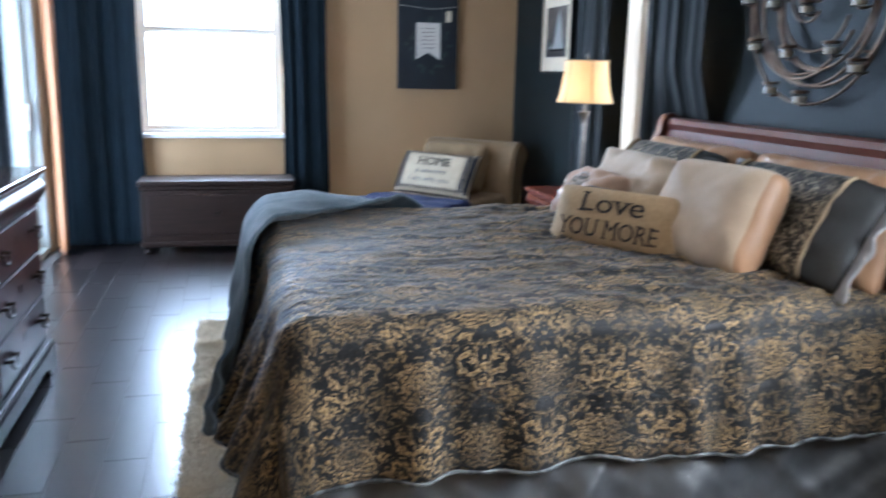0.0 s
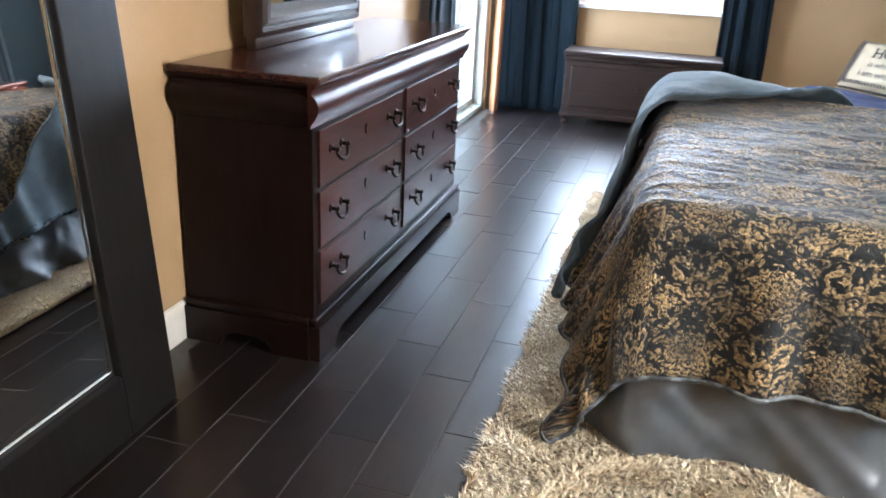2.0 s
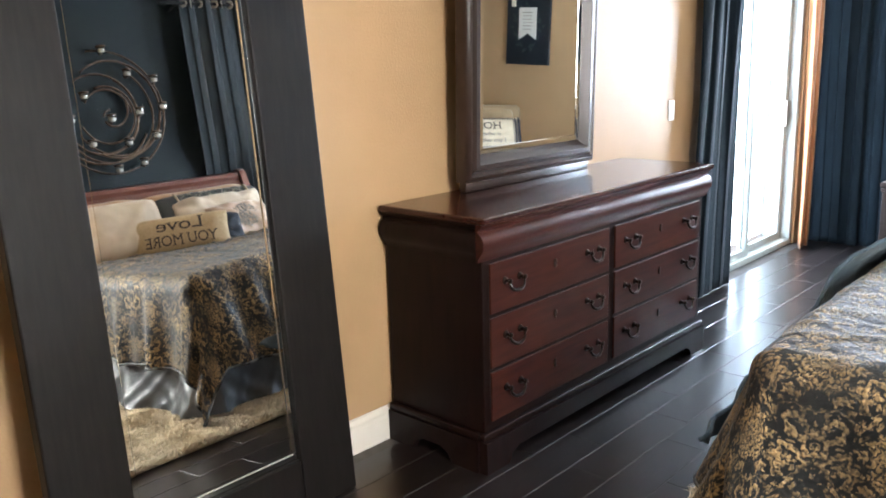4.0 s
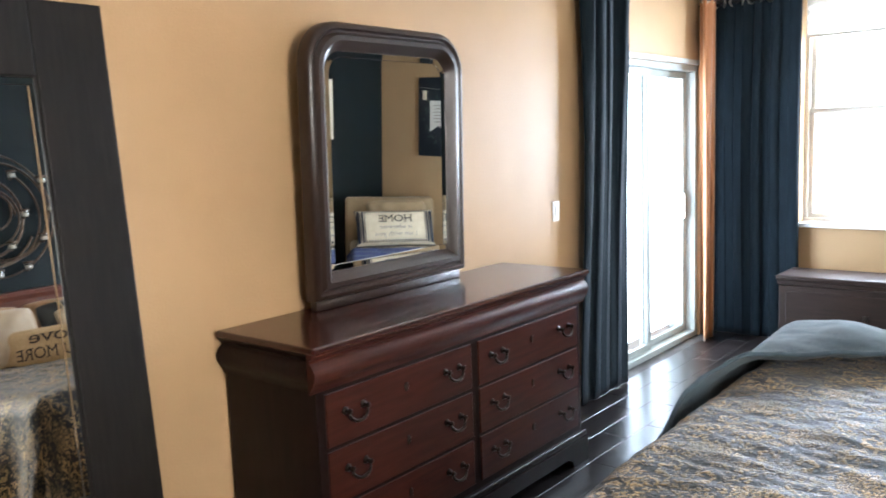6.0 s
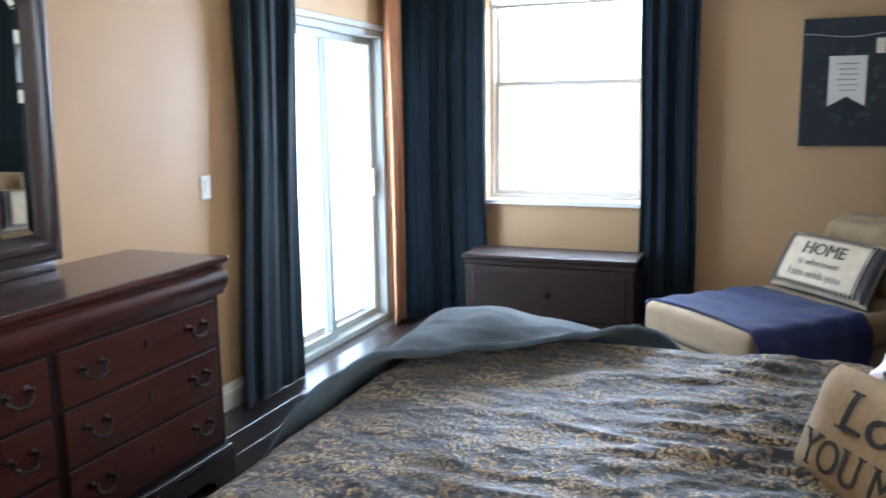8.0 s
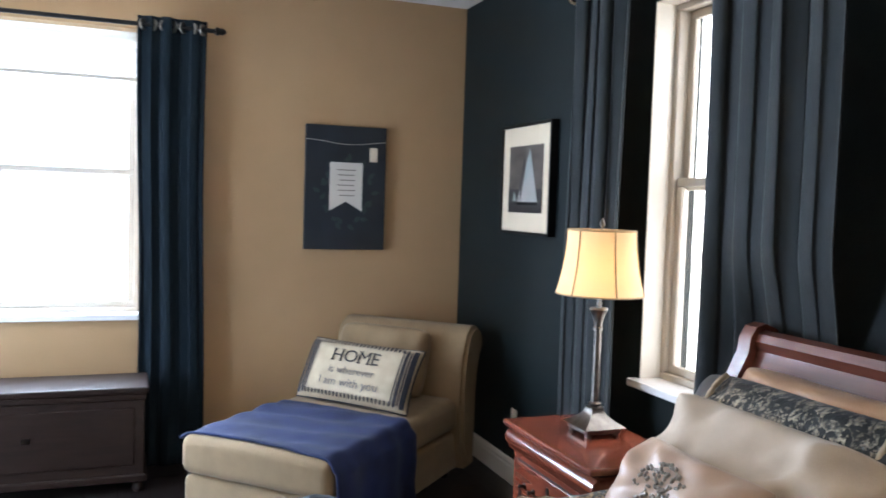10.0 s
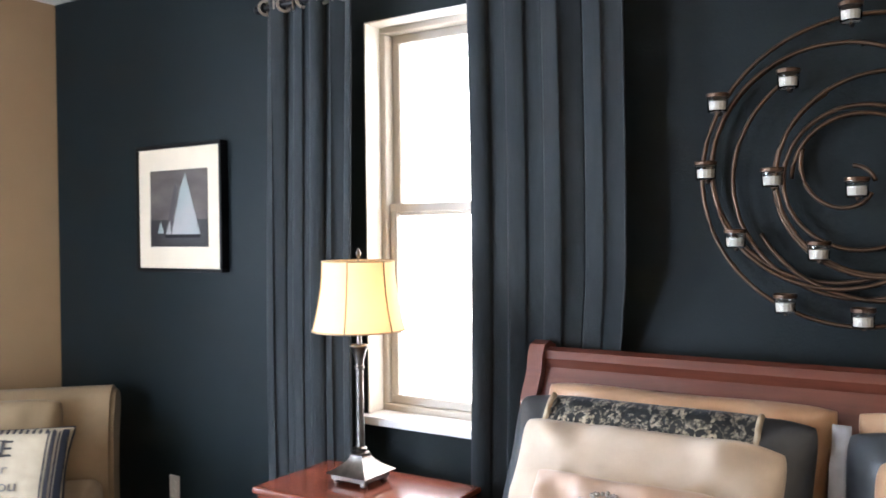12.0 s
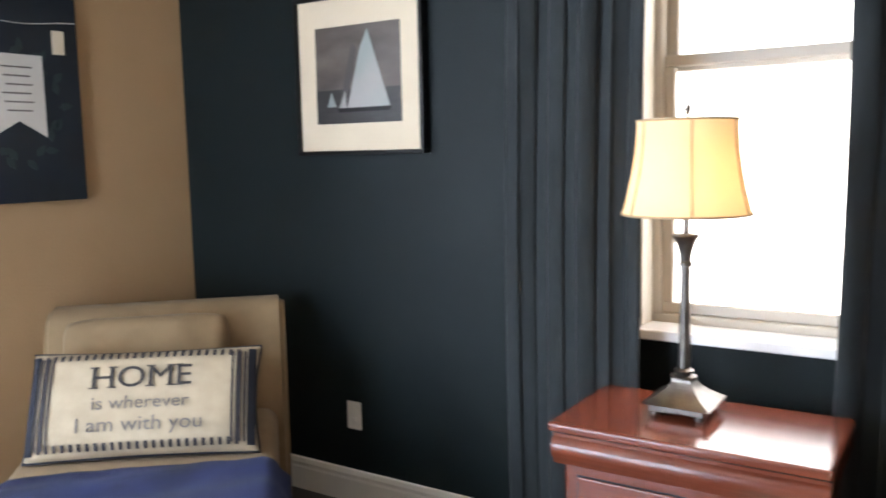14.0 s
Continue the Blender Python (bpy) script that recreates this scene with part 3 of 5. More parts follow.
def rod(axis, at, a0, a1, z, label, wall_at):
    root = thing("curtain_rod", pose(*((at, (a0 + a1) / 2, z) if axis == "x" else ((a0 + a1) / 2, at, z))), label, "curtain rod")
    h = (a1 - a0) / 2
    turn = pose(0, 0, 0, 90, 0, 0) if axis == "x" else pose(0, 0, 0, 0, 90, 0)
    part("pole", lathe([(0.013, -h), (0.013, h)], 14), BLACK_METAL, root, smooth=40, m=turn)
    for s in (-1, 1):
        part("finial", lathe([(0.013, 0), (0.024, 0.004), (0.024, 0.018), (0.018, 0.03), (0.022, 0.042), (0.012, 0.06), (0.001, 0.066)], 14), BLACK_METAL, root, smooth=60,
             m=turn @ pose(0, 0, s * h, 0 if s > 0 else 180))
        a = s * (h - 0.12)
        d = wall_at - at
        p = [(0, a, 0), (d * 0.5, a, -0.005), (d, a, -0.03)] if axis == "x" else [(a, 0, 0), (a, d * 0.5, -0.005), (a, d, -0.03)]
        part("bracket", sweep(p, 0.007), BLACK_METAL, root, smooth=60)
    return root


curtain("curtain", "y", -0.11, -3.79, -3.11, 0.003, 2.60, 5, 0.022, TEAL_CLOTH, "dark teal floor-length curtain beside the north window", seed=1, group="north window curtains")
curtain("curtain", "y", -0.11, -2.04, -1.66, 0.003, 2.60, 3.5, 0.022, TEAL_CLOTH, "gathered dark teal floor-length curtain by the window", 0.06, seed=2, group="north window curtains")
rod("y", -0.11, -3.72, -1.62, 2.55, "black metal curtain rod over the north window", 0.0)
curtain("curtain", "x", -3.705, -2.23, -1.64, 0.003, 2.60, 4, 0.034, TEAL_CLOTH, "dark teal floor-length curtain beside the glass door", 0.12, seed=3, group="door curtains", drift=-0.09, soft=0.45)
curtain("curtain", "x", -3.71, -0.49, -0.29, 0.003, 2.60, 2.5, 0.04, COPPER_CLOTH, "copper satin curtain gathered at the door's edge", seed=4, group="door curtains")
rod("x", -3.69, -2.40, -0.20, 2.55, "black metal curtain rod over the glass door", XW)
curtain("curtain", "x", -0.17, -2.20, -1.735, 0.003, 2.60, 4.5, 0.024, GREY_CLOTH, "charcoal grommet curtain hanging beside the lamp", soft=0.6, seed=5, group="east window curtains")
curtain("curtain", "x", -0.17, -3.305, -2.745, 0.003, 2.60, 4, 0.024, GREY_CLOTH, "charcoal grommet curtain between window and headboard", soft=0.6, tuck=-2.78, seed=6, group="east window curtains")
rod("x", -0.17, -3.42, -1.76, 2.55, "black metal curtain rod over the east window", 0.0)

# ---- dresser ----
def bail_handle():
    """Bail pull: two posts and a drooping bail, facing +x, centred on its posts."""
    bm = bmesh.new()
    for s in (-1, 1):
        merge(bm, lathe([(0.013, 0), (0.013, 0.003), (0.006, 0.006), (0.006, 0.018), (0.009, 0.021), (0.007, 0.027), (0.001, 0.029)], 10), pose(0, s * 0.038, 0, 0, 90, 0))
    pts = []
    for i in range(13):
        a = math.pi * i / 12
        pts.append((0.018 + 0.010 * math.sin(a), -0.038 * math.cos(a), -0.034 * math.sin(a) ** 0.7))
    merge(bm, sweep(pts, [0.0035 + 0.0022 * math.sin(math.pi * i / 12) for i in range(13)], 8))
    return bm


def crown(x0, x1, y0, y1, zs, bm):
    """Moulded courses round three sides: a list of (z0, z1, overhang)."""
    for z0, z1, o in zs:
        box(x0, y0 - o, z0, x1 + o, y1 + o, z1, min(0.012, (z1 - z0) * 0.42), 3, bm)
    return bm


def dresser_thing():
    x0, x1, y0, y1 = -3.785, -3.305, -4.735, -3.02
    cx, cy = (x0 + x1) / 2, (y0 + y1) / 2
    root = thing("dresser", pose(cx, cy, 0), "dark cherry six-drawer dresser with pewter bail pulls", "dresser")
    X0, X1, Y0, Y1 = x0 - cx, x1 - cx, y0 - cy, y1 - cy
    # body, ends and plinth take the darker cherry: their shade is in the colour
    part("body", box(X0, Y0, 0.12, X1, Y1, 0.80, 0.004), CHERRY_SHADED, root)
    part("top", box(X0, Y0 - 0.035, 0.935, X1 + 0.042, Y1 + 0.035, 0.96, 0.008, 3), CHERRY_TOP, root, "polished dark cherry top")
    prof = [(0, 0.80), (0.008, 0.80), (0.010, 0.812), (0.022, 0.828), (0.034, 0.85), (0.036, 0.872), (0.026, 0.893), (0.012, 0.905), (0.012, 0.914), (0.026, 0.926), (0.030, 0.9355), (0, 0.9355)]
    bm = bmesh.new()
    merge(bm, extrude_profile([(X1 + u, v) for u, v in prof], Y0 - 0.03, Y1 + 0.03))
    part("cornice", bm, CHERRY_H, root, "rounded dark cherry cornice moulding", smooth=40)
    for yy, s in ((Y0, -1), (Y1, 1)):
        part("side_cornice", extrude_profile([(yy + s * u, v) for u, v in prof], X0, X1 - 0.001, axis="x"), CHERRY_SHADED, root, smooth=40)
    # plinth with bracket feet
    def bracket(a0, a1):
        return [(a0, 0.0), (a0 + 0.13, 0.0), (a0 + 0.15, 0.035), (a0 + 0.19, 0.055), (a1 - 0.19, 0.055), (a1 - 0.15, 0.035), (a1 - 0.13, 0.0), (a1, 0.0), (a1, 0.125), (a0, 0.125)]
    part("plinth_front", extrude_profile(bracket(Y0 - 0.02, Y1 + 0.02), X1 - 0.01, X1 + 0.028, axis="x"), CHERRY_SHADED, root)
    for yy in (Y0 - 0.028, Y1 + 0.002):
        part("plinth_side", extrude_profile(bracket(X0, X1 - 0.011), yy, yy + 0.026, axis="y"), CHERRY_SHADED, root)
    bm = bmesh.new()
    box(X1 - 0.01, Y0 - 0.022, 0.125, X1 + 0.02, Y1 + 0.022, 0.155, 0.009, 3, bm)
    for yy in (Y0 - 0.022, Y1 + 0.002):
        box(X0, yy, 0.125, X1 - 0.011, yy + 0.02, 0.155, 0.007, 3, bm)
    part("base_moulding", bm, CHERRY_SHADED, root, smooth=40)
    # drawers
    mid = (Y0 + Y1) / 2
    rows = [(0.185, 0.378), (0.39, 0.583), (0.595, 0.785)]
    for c, (a0, a1) in enumerate(((Y0 + 0.035, mid - 0.022), (mid + 0.022, Y1 - 0.035))):
        for z0, z1 in rows:
            part("gap", box(X1 - 0.003, a0, z0, X1 + 0.0015, a1, z1), BLACK, root)
            dr = part("drawer", box(X1 - 0.01, a0 + 0.002, z0 + 0.002, X1 + 0.008, a1 - 0.002, z1 - 0.002, 0.003, 2), CHERRY_H, root)
            for q in (a0 + 0.13, a1 - 0.13):
                part("handle", bail_handle(), PEWTER, dr, "dark pewter bail pull", 40, pose(X1 + 0.008, q, (z0 + z1) / 2 + 0.018) @ Matrix.Scale(1.15, 4))
            part("keyhole", lathe([(0.011, 0), (0.011, 0.002), (0.008, 0.004)], 12), PEWTER, dr, m=pose(X1 + 0.008, (a0 + a1) / 2, (z0 + z1) / 2 + 0.02, 0, 90, 0) @ Matrix.Diagonal((1.7, 1, 1, 1)))
    return root


dresser_thing()


def rounded_outline(y0, y1, z0, z1, r, seg=10):
    """Rectangle with its two upper corners rounded."""
    pts = [(y0, z0), (y1, z0)]
    for i in range(seg + 1):
        a = math.pi / 2 * i / seg
        pts.append((y1 - r + r * math.cos(a), z1 - r + r * math.sin(a)))
    for i in range(seg + 1):
        a = math.pi / 2 * (1 + i / seg)
        pts.append((y0 + r + r * math.cos(a), z1 - r + r * math.sin(a)))
    return pts


def nested(outlines):
    """Rings of equal count joined into a moulded frame: outlines of ((y, z) list, x)."""
    bm = bmesh.new()
    rings = [[bm.verts.new((x, y, z)) for y, z in pts] for pts, x in outlines]
    for q, w in zip(rings, rings[1:]):
        for i in range(len(q)):
            j = (i + 1) % len(q)
            bm.faces.new((q[i], q[j], w[j], w[i]))
    bmesh.ops.recalc_face_normals(bm, faces=bm.faces)
    return bm


def dresser_mirror():
    root = thing("dresser_mirror", pose(-3.73, -3.915, 0.96, 0, 0, 0), "tall arched-corner mirror in a moulded dark frame on the dresser", "mirror")
    def o(inset, x):
        return rounded_outline(-0.472 + inset, 0.472 - inset, 0.04 + inset, 1.11 - inset, max(0.165 - inset * 0.75, 0.03)), x
    part("frame", nested([o(0, -0.035), o(0, 0.012), o(0.010, 0.026), o(0.023, 0.03), o(0.032, 0.02), o(0.039, 0.02), o(0.050, 0.034), o(0.069, 0.036), o(0.085, 0.022), o(0.093, 0.01), o(0.101, 0.004), o(0.107, -0.004)]), MIRROR_WOOD, root, smooth=40)
    part("backing", extrude_profile(o(0.02, 0)[0], -0.034, -0.012, axis="x"), BLACK, root)
    part("glass", extrude_profile(o(0.103, 0)[0], -0.010, -0.003, axis="x"), MIRROR, root)
    part("bevel", nested([o(0.107, -0.0035), o(0.109, 0.0), o(0.130, -0.0015), o(0.132, -0.0035)]), MIRROR, root)
    part("base_rail", box(-0.034, -0.455, 0.0, 0.004, 0.455, 0.042, 0.005, 2), MIRROR_WOOD, root, smooth=40)
    root.matrix_world = pose(-3.695, -3.912, 0.961, 0, 1.6, 0.2)
    return root


dresser_mirror()


def floor_mirror():
    root = thing("floor_mirror", pose(-3.60, -5.70, 0), "large leaning floor mirror in a wide espresso wood frame", "mirror")
    w, h, s, low = 1.03, 2.06, 0.224, 0.19
    d0, d1 = -0.03, 0.02
    y0, y1 = -w / 2, w / 2
    for nm, b in (("stile", (y0, 0, y0 + s, h)), ("stile", (y1 - s, 0, y1, h)), ("rail", (y0 + s + 0.001, 0, y1 - s - 0.001, low)), ("rail", (y0 + s + 0.001, h - s, y1 - s - 0.001, h))):
        part(nm, box(d0, b[0], b[1], d1, b[2], b[3], 0.006, 2), ESPRESSO, root)
    part("backing", box(-0.034, y0 + 0.02, 0.02, -0.0305, y1 - 0.02, h - 0.02), BLACK, root)
    part("glass", box(-0.008, y0 + s - 0.004, low - 0.004, -0.002, y1 - s + 0.004, h - s + 0.004), MIRROR, root)
    lip = bmesh.new()
    for b in ((y0 + s, low, y1 - s, low + 0.022), (y0 + s, h - s - 0.022, y1 - s, h - s), (y0 + s, low + 0.022, y0 + s + 0.022, h - s - 0.022), (y1 - s - 0.022, low + 0.022, y1 - s, h - s - 0.022)):
        box(-0.0021, b[0], b[1], 0.003, b[2], b[3], 0.002, 1, lip)
    part("bevel", lip, MIRROR, root)
    root.matrix_world = pose(-3.607, -5.628, 0.0, 0, -4.4, 0.5)
    return root


floor_mirror()

# ---- blanket chest under the north window ----
def chest_thing():
    root = thing("blanket_chest", pose(-2.555, -0.345, 0), "dark walnut blanket chest under the window", "chest")
    w, d = 0.57, 0.19
    part("body", box(-w, -d, 0.075, w, d, 0.50, 0.006), CHEST_WOOD, root)
    part("lid", box(-w - 0.018, -d - 0.018, 0.535, w + 0.018, d, 0.57, 0.01, 3), CHEST_WOOD, root)
    part("lid_rim", box(-w - 0.008, -d - 0.008, 0.503, w + 0.008, d, 0.534, 0.005), CHEST_WOOD, root)
    part("base_moulding", box(-w - 0.014, -d - 0.014, 0.06, w + 0.014, d, 0.10, 0.01, 3), CHEST_WOOD, root)
    part("front_panel", box(-w + 0.05, -d - 0.006, 0.15, w - 0.05, -d + 0.004, 0.46, 0.005), CHEST_WOOD, root)
    part("lock_plate", box(-0.02, -d - 0.012, 0.30, 0.02, -d - 0.005, 0.33, 0.003), PEWTER, root)
    for sx in (-1, 1):
        for sy in (-1, 1):
            part("foot", lathe([(0.018, 0), (0.028, 0.01), (0.03, 0.03), (0.02, 0.045), (0.028, 0.06)], 14), CHEST_WOOD, root, smooth=60, m=pose(sx * (w - 0.03), sy * (d - 0.03), 0))
    return root


chest_thing()

# ---- bed ----
BX, BY0, BY1, BT = -2.30, -4.86, -3.01, 0.72     # foot edge, south and north edges, top
BCY = (BY0 + BY1) / 2


def drape(X, Y, lift=0.0, wave=1.0):
    """Lays the flat cloth point (X, Y) over the mattress: it bends over the foot and the two sides and hangs in folds."""
    ex = max(0.0, BX + 0.07 - X)
    ey, sy = (BY0 + 0.08 - Y, -1) if Y < BY0 + 0.08 else ((Y - BY1 + 0.08, 1) if Y > BY1 - 0.08 else (0.0, 1))
    l = math.hypot(ex, ey)
    cx, cy = max(X, BX + 0.07), min(max(Y, BY0 + 0.08), BY1 - 0.08)
    across = min(1, max(0, (cy - BY0) / (BY1 - BY0)))
    crown_z = 0.025 * math.sin(math.pi * across) ** 0.5 + 0.022 * across
    w = noise.noise((X * 3.0, Y * 3.0, 1.7)) * 0.012 + noise.noise((X * 9.0, Y * 6.0, 4.1)) * 0.006
    ridge = noise.noise((X * 2.2 + 5, Y * 9.0, 0.3))
    w += 0.05 * max(0.0, 0.25 - abs(ridge)) * min(1.0, max(0.25, X + 2.2))
    fine = noise.noise((X * 7.0 + 2.0 * Y, Y * 24.0, 6.3))
    w += 0.036 * max(0.0, 0.3 - abs(fine)) * min(1.0, max(0.3, X + 1.9))
    z = BT + crown_z + w + lift
    if l < 1e-6:
        return Vector((cx, cy, z))
    dx, dy = -ex / l, sy * ey / l
    r = 0.10 + lift
    arc = r * math.pi / 2
    if l < arc:
        a = l / r
        out, drop = r * math.sin(a), r * (1 - math.cos(a))
    else:
        rest = l - arc
        flare = min(1.0, max(0.0, (-3.6 - cy) / 1.1))
        out, drop = r + rest * (0.13 + (0.02 + 0.26 * flare) * ex / l), r + rest * 0.975
    s = (X * 1.0 if ey > ex else Y * 1.0)
    k = min(1.0, max(0.0, (l - 0.08) / 0.35)) * wave * (0.5 + 0.5 * ex / l)
    fold = k * (0.042 * math.sin(s * 12 + 2.6 * math.sin(s * 3.3)) + 0.022 * math.sin(s * 29 + 2 + 1.5 * math.sin(s * 7)) + 0.02 * noise.noise((X * 4, Y * 4, 9.0)))
    out += fold + lift
    return Vector((cx + dx * out, cy + dy * out, z - drop - 0.0))


bed = thing("bed", pose(-1.2, BCY, 0), "king bed with a cherry sleigh headboard", "bed")
OFF = Vector((1.2, -BCY, 0))


def local(v):
    return Vector(v) + OFF


bm = box(BX + 0.03, BY0 + 0.03, 0.10, -0.24, BY1 - 0.03, BT - 0.02, 0.06, 4)
bmesh.ops.translate(bm, verts=bm.verts, vec=OFF)
part("mattress", bm, IVORY, bed)
for sx in (BX + 0.2, -0.4):
    for yy in (BY0 + 0.2, BY1 - 0.2):
        part("leg", box(sx - 0.03 + 1.2, yy - 0.03 - BCY, 0.0, sx + 0.03 + 1.2, yy + 0.03 - BCY, 0.10), CHERRY_SHADED, bed)


def headboard():
    prof = [(-0.255, 0.25), (-0.255, 0.78), (-0.245, 0.93), (-0.215, 1.05), (-0.175, 1.12), (-0.165, 1.15), (-0.175, 1.18), (-0.165, 1.205), (-0.135, 1.215), (-0.105, 1.205), (-0.09, 1.175), (-0.10, 1.14), (-0.135, 1.08), (-0.165, 1.0), (-0.19, 0.9), (-0.20, 0.78), (-0.20, 0.25)]
    bm = extrude_profile([(u + 1.2, v) for u, v in prof], BY0 + 0.02 - BCY, BY1 - 0.02 - BCY)
    hb = part("headboard", bm, HEAD_WOOD, bed, "red-brown cherry sleigh headboard", smooth=35)
    face = [(-0.264, 0.70), (-0.2625, 0.80), (-0.253, 0.93), (-0.232, 1.02), (-0.222, 1.03), (-0.240, 0.93), (-0.25, 0.80), (-0.25, 0.70)]
    for k in range(3):
        a = BY0 + 0.10 + k * (BY1 - BY0 - 0.14) / 3
        part("raised_panel", extrude_profile([(u + 1.2, v) for u, v in face], a - BCY, a + (BY1 - BY0 - 0.14) / 3 - 0.06 - BCY), HEAD_WOOD, hb)
    for y0 in (BY0 - 0.035, BY1 - 0.02):
        q = [(-0.285, 0.0), (-0.285, 0.78), (-0.272, 0.93), (-0.243, 1.06), (-0.20, 1.14), (-0.192, 1.19), (-0.17, 1.225), (-0.13, 1.235), (-0.085, 1.215), (-0.07, 1.17), (-0.085, 1.12), (-0.125, 1.05), (-0.155, 0.95), (-0.17, 0.78), (-0.17, 0.0)]
        part("end_post", extrude_profile([(u + 1.2, v) for u, v in q], y0 - BCY, y0 + 0.055 - BCY), HEAD_WOOD, bed, "scrolled cherry end post", smooth=35)


headboard()

# bed skirt: pleated satin on three sides
def skirt_path(s):
    a, b = 2.05, BY1 - BY0 - 0.06
    d = s * (2 * a + b)
    if d < a:
        return Vector((-0.22 - d, BY0 + 0.015, 0)), Vector((0, -1, 0)), d
    if d < a + b:
        return Vector((-0.22 - a, BY0 + 0.015 + (d - a) * (b + 0.03) / b, 0)), Vector((-1, 0, 0)), d
    return Vector((-0.22 - a + (d - a - b), BY1 - 0.015, 0)), Vector((0, 1, 0)), d


def skirt_f(s, t):
    p, nrm, d = skirt_path(s)
    k = (1 - t)
    crease = max(0.0, 0.35 - abs(noise.noise((d * 4.5 + t * 1.6, t * 1.2, 3.0))))
    crease2 = max(0.0, 0.3 - abs(noise.noise((d * 6.0 - t * 1.9, t * 1.1, 8.0))))
    o = k * (0.034 * math.sin(d * 7 + 2.2 * math.sin(d * 3.1)) + 0.018 * math.sin(d * 17 + 1 + 1.4 * math.sin(d * 5))) + 0.075 * k + 0.07 * crease * min(1.0, k + 0.2) + 0.05 * crease2 * k
    return local(p + nrm * o + Vector((0, 0, 0.035 + t * 0.33)))


skirt = part("bed_skirt", sheet(460, 16, skirt_f), SKIRT, bed, "shiny grey satin bed skirt in loose pleats", smooth=180)

CX0, CX1, CY0, CY1 = -0.30, BX + 0.07 - 0.54, BY0 + 0.08 - 0.535, BY1 - 0.08 + 0.50


def com_f(s, t):
    X, Y = CX0 + (CX1 - CX0) * s, CY0 + (CY1 - CY0) * t
    return drape(X, Y)


bm = sheet(190, 210, com_f, lambda s, t: (CX0 + (CX1 - CX0) * s, CY0 + (CY1 - CY0) * t))
bmesh.ops.reverse_faces(bm, faces=bm.faces)
comforter = link_mesh("comforter", bm, [DAMASK, LINING], 180)
tagged(comforter, "rumpled black and gold damask comforter spread over the bed", "comforter")
thicken(comforter, 0.016, -1.0, 1)
edge_pts = [com_f(0.002 + 0.996 * i / 120, 0.0) for i in range(121)] + [com_f(0.998, i / 120) for i in range(1, 121)] + [com_f(0.998 - 0.996 * i / 120, 1.0) for i in range(1, 121)]
part("hem", sweep([p + Vector((0, 0, -0.006)) for p in edge_pts], 0.007, 7), LINING, comforter, "silver satin hem binding", smooth=180)

# throw blanket over the north-west corner
TA, TB = Vector((-2.86, -4.295)), Vector((-1.30, -2.78))


def throw_f(s, t):
    d = (TB - TA).normalized()
    nrm = Vector((-d.y, d.x))
    wob = 0.02 * math.sin(s * 7) + 0.012 * math.sin(s * 17)
    p = TA + (TB - TA) * s + nrm * (t * 0.95 + wob)
    over = max(0.0, -2.55 - p.x)
    p.x += over - 0.24 * math.tanh(over / 0.24)
    p.y -= 0.75 * max(0.0, -2.25 - p.x)
    q = drape(p.x, p.y, 0.026, 0.6)
    edge = math.exp(-(t / 0.06) ** 2)
    puff = 0.05 * math.exp(-((p.x + 2.10) / 0.25) ** 2 - ((p.y + 3.12) / 0.22) ** 2)
    q.z += 0.018 * edge + puff + 0.010 * noise.noise((p.x * 7, p.y * 7, 2.0)) + 0.012 * math.sin(t * 26 + 3 * s) * math.exp(-t * 5)
    q.z = max(q.z, 0.065 + 0.012 * noise.noise((p.x * 9, p.y * 9, 5.0)))
    return q


throw = link_mesh("throw_blanket", sheet(110, 70, throw_f), FLEECE, 180)
tagged(throw, "slate-blue fleece throw folded over the bed's corner", "blanket")
thicken(throw, 0.014, 1.0)


# ---- pillows ----
def pillow_z(u, v, d, full=0.5):
    a = max(0.0, (1 - u ** 4)) * max(0.0, (1 - v ** 4))
    return d / 2 * a ** full


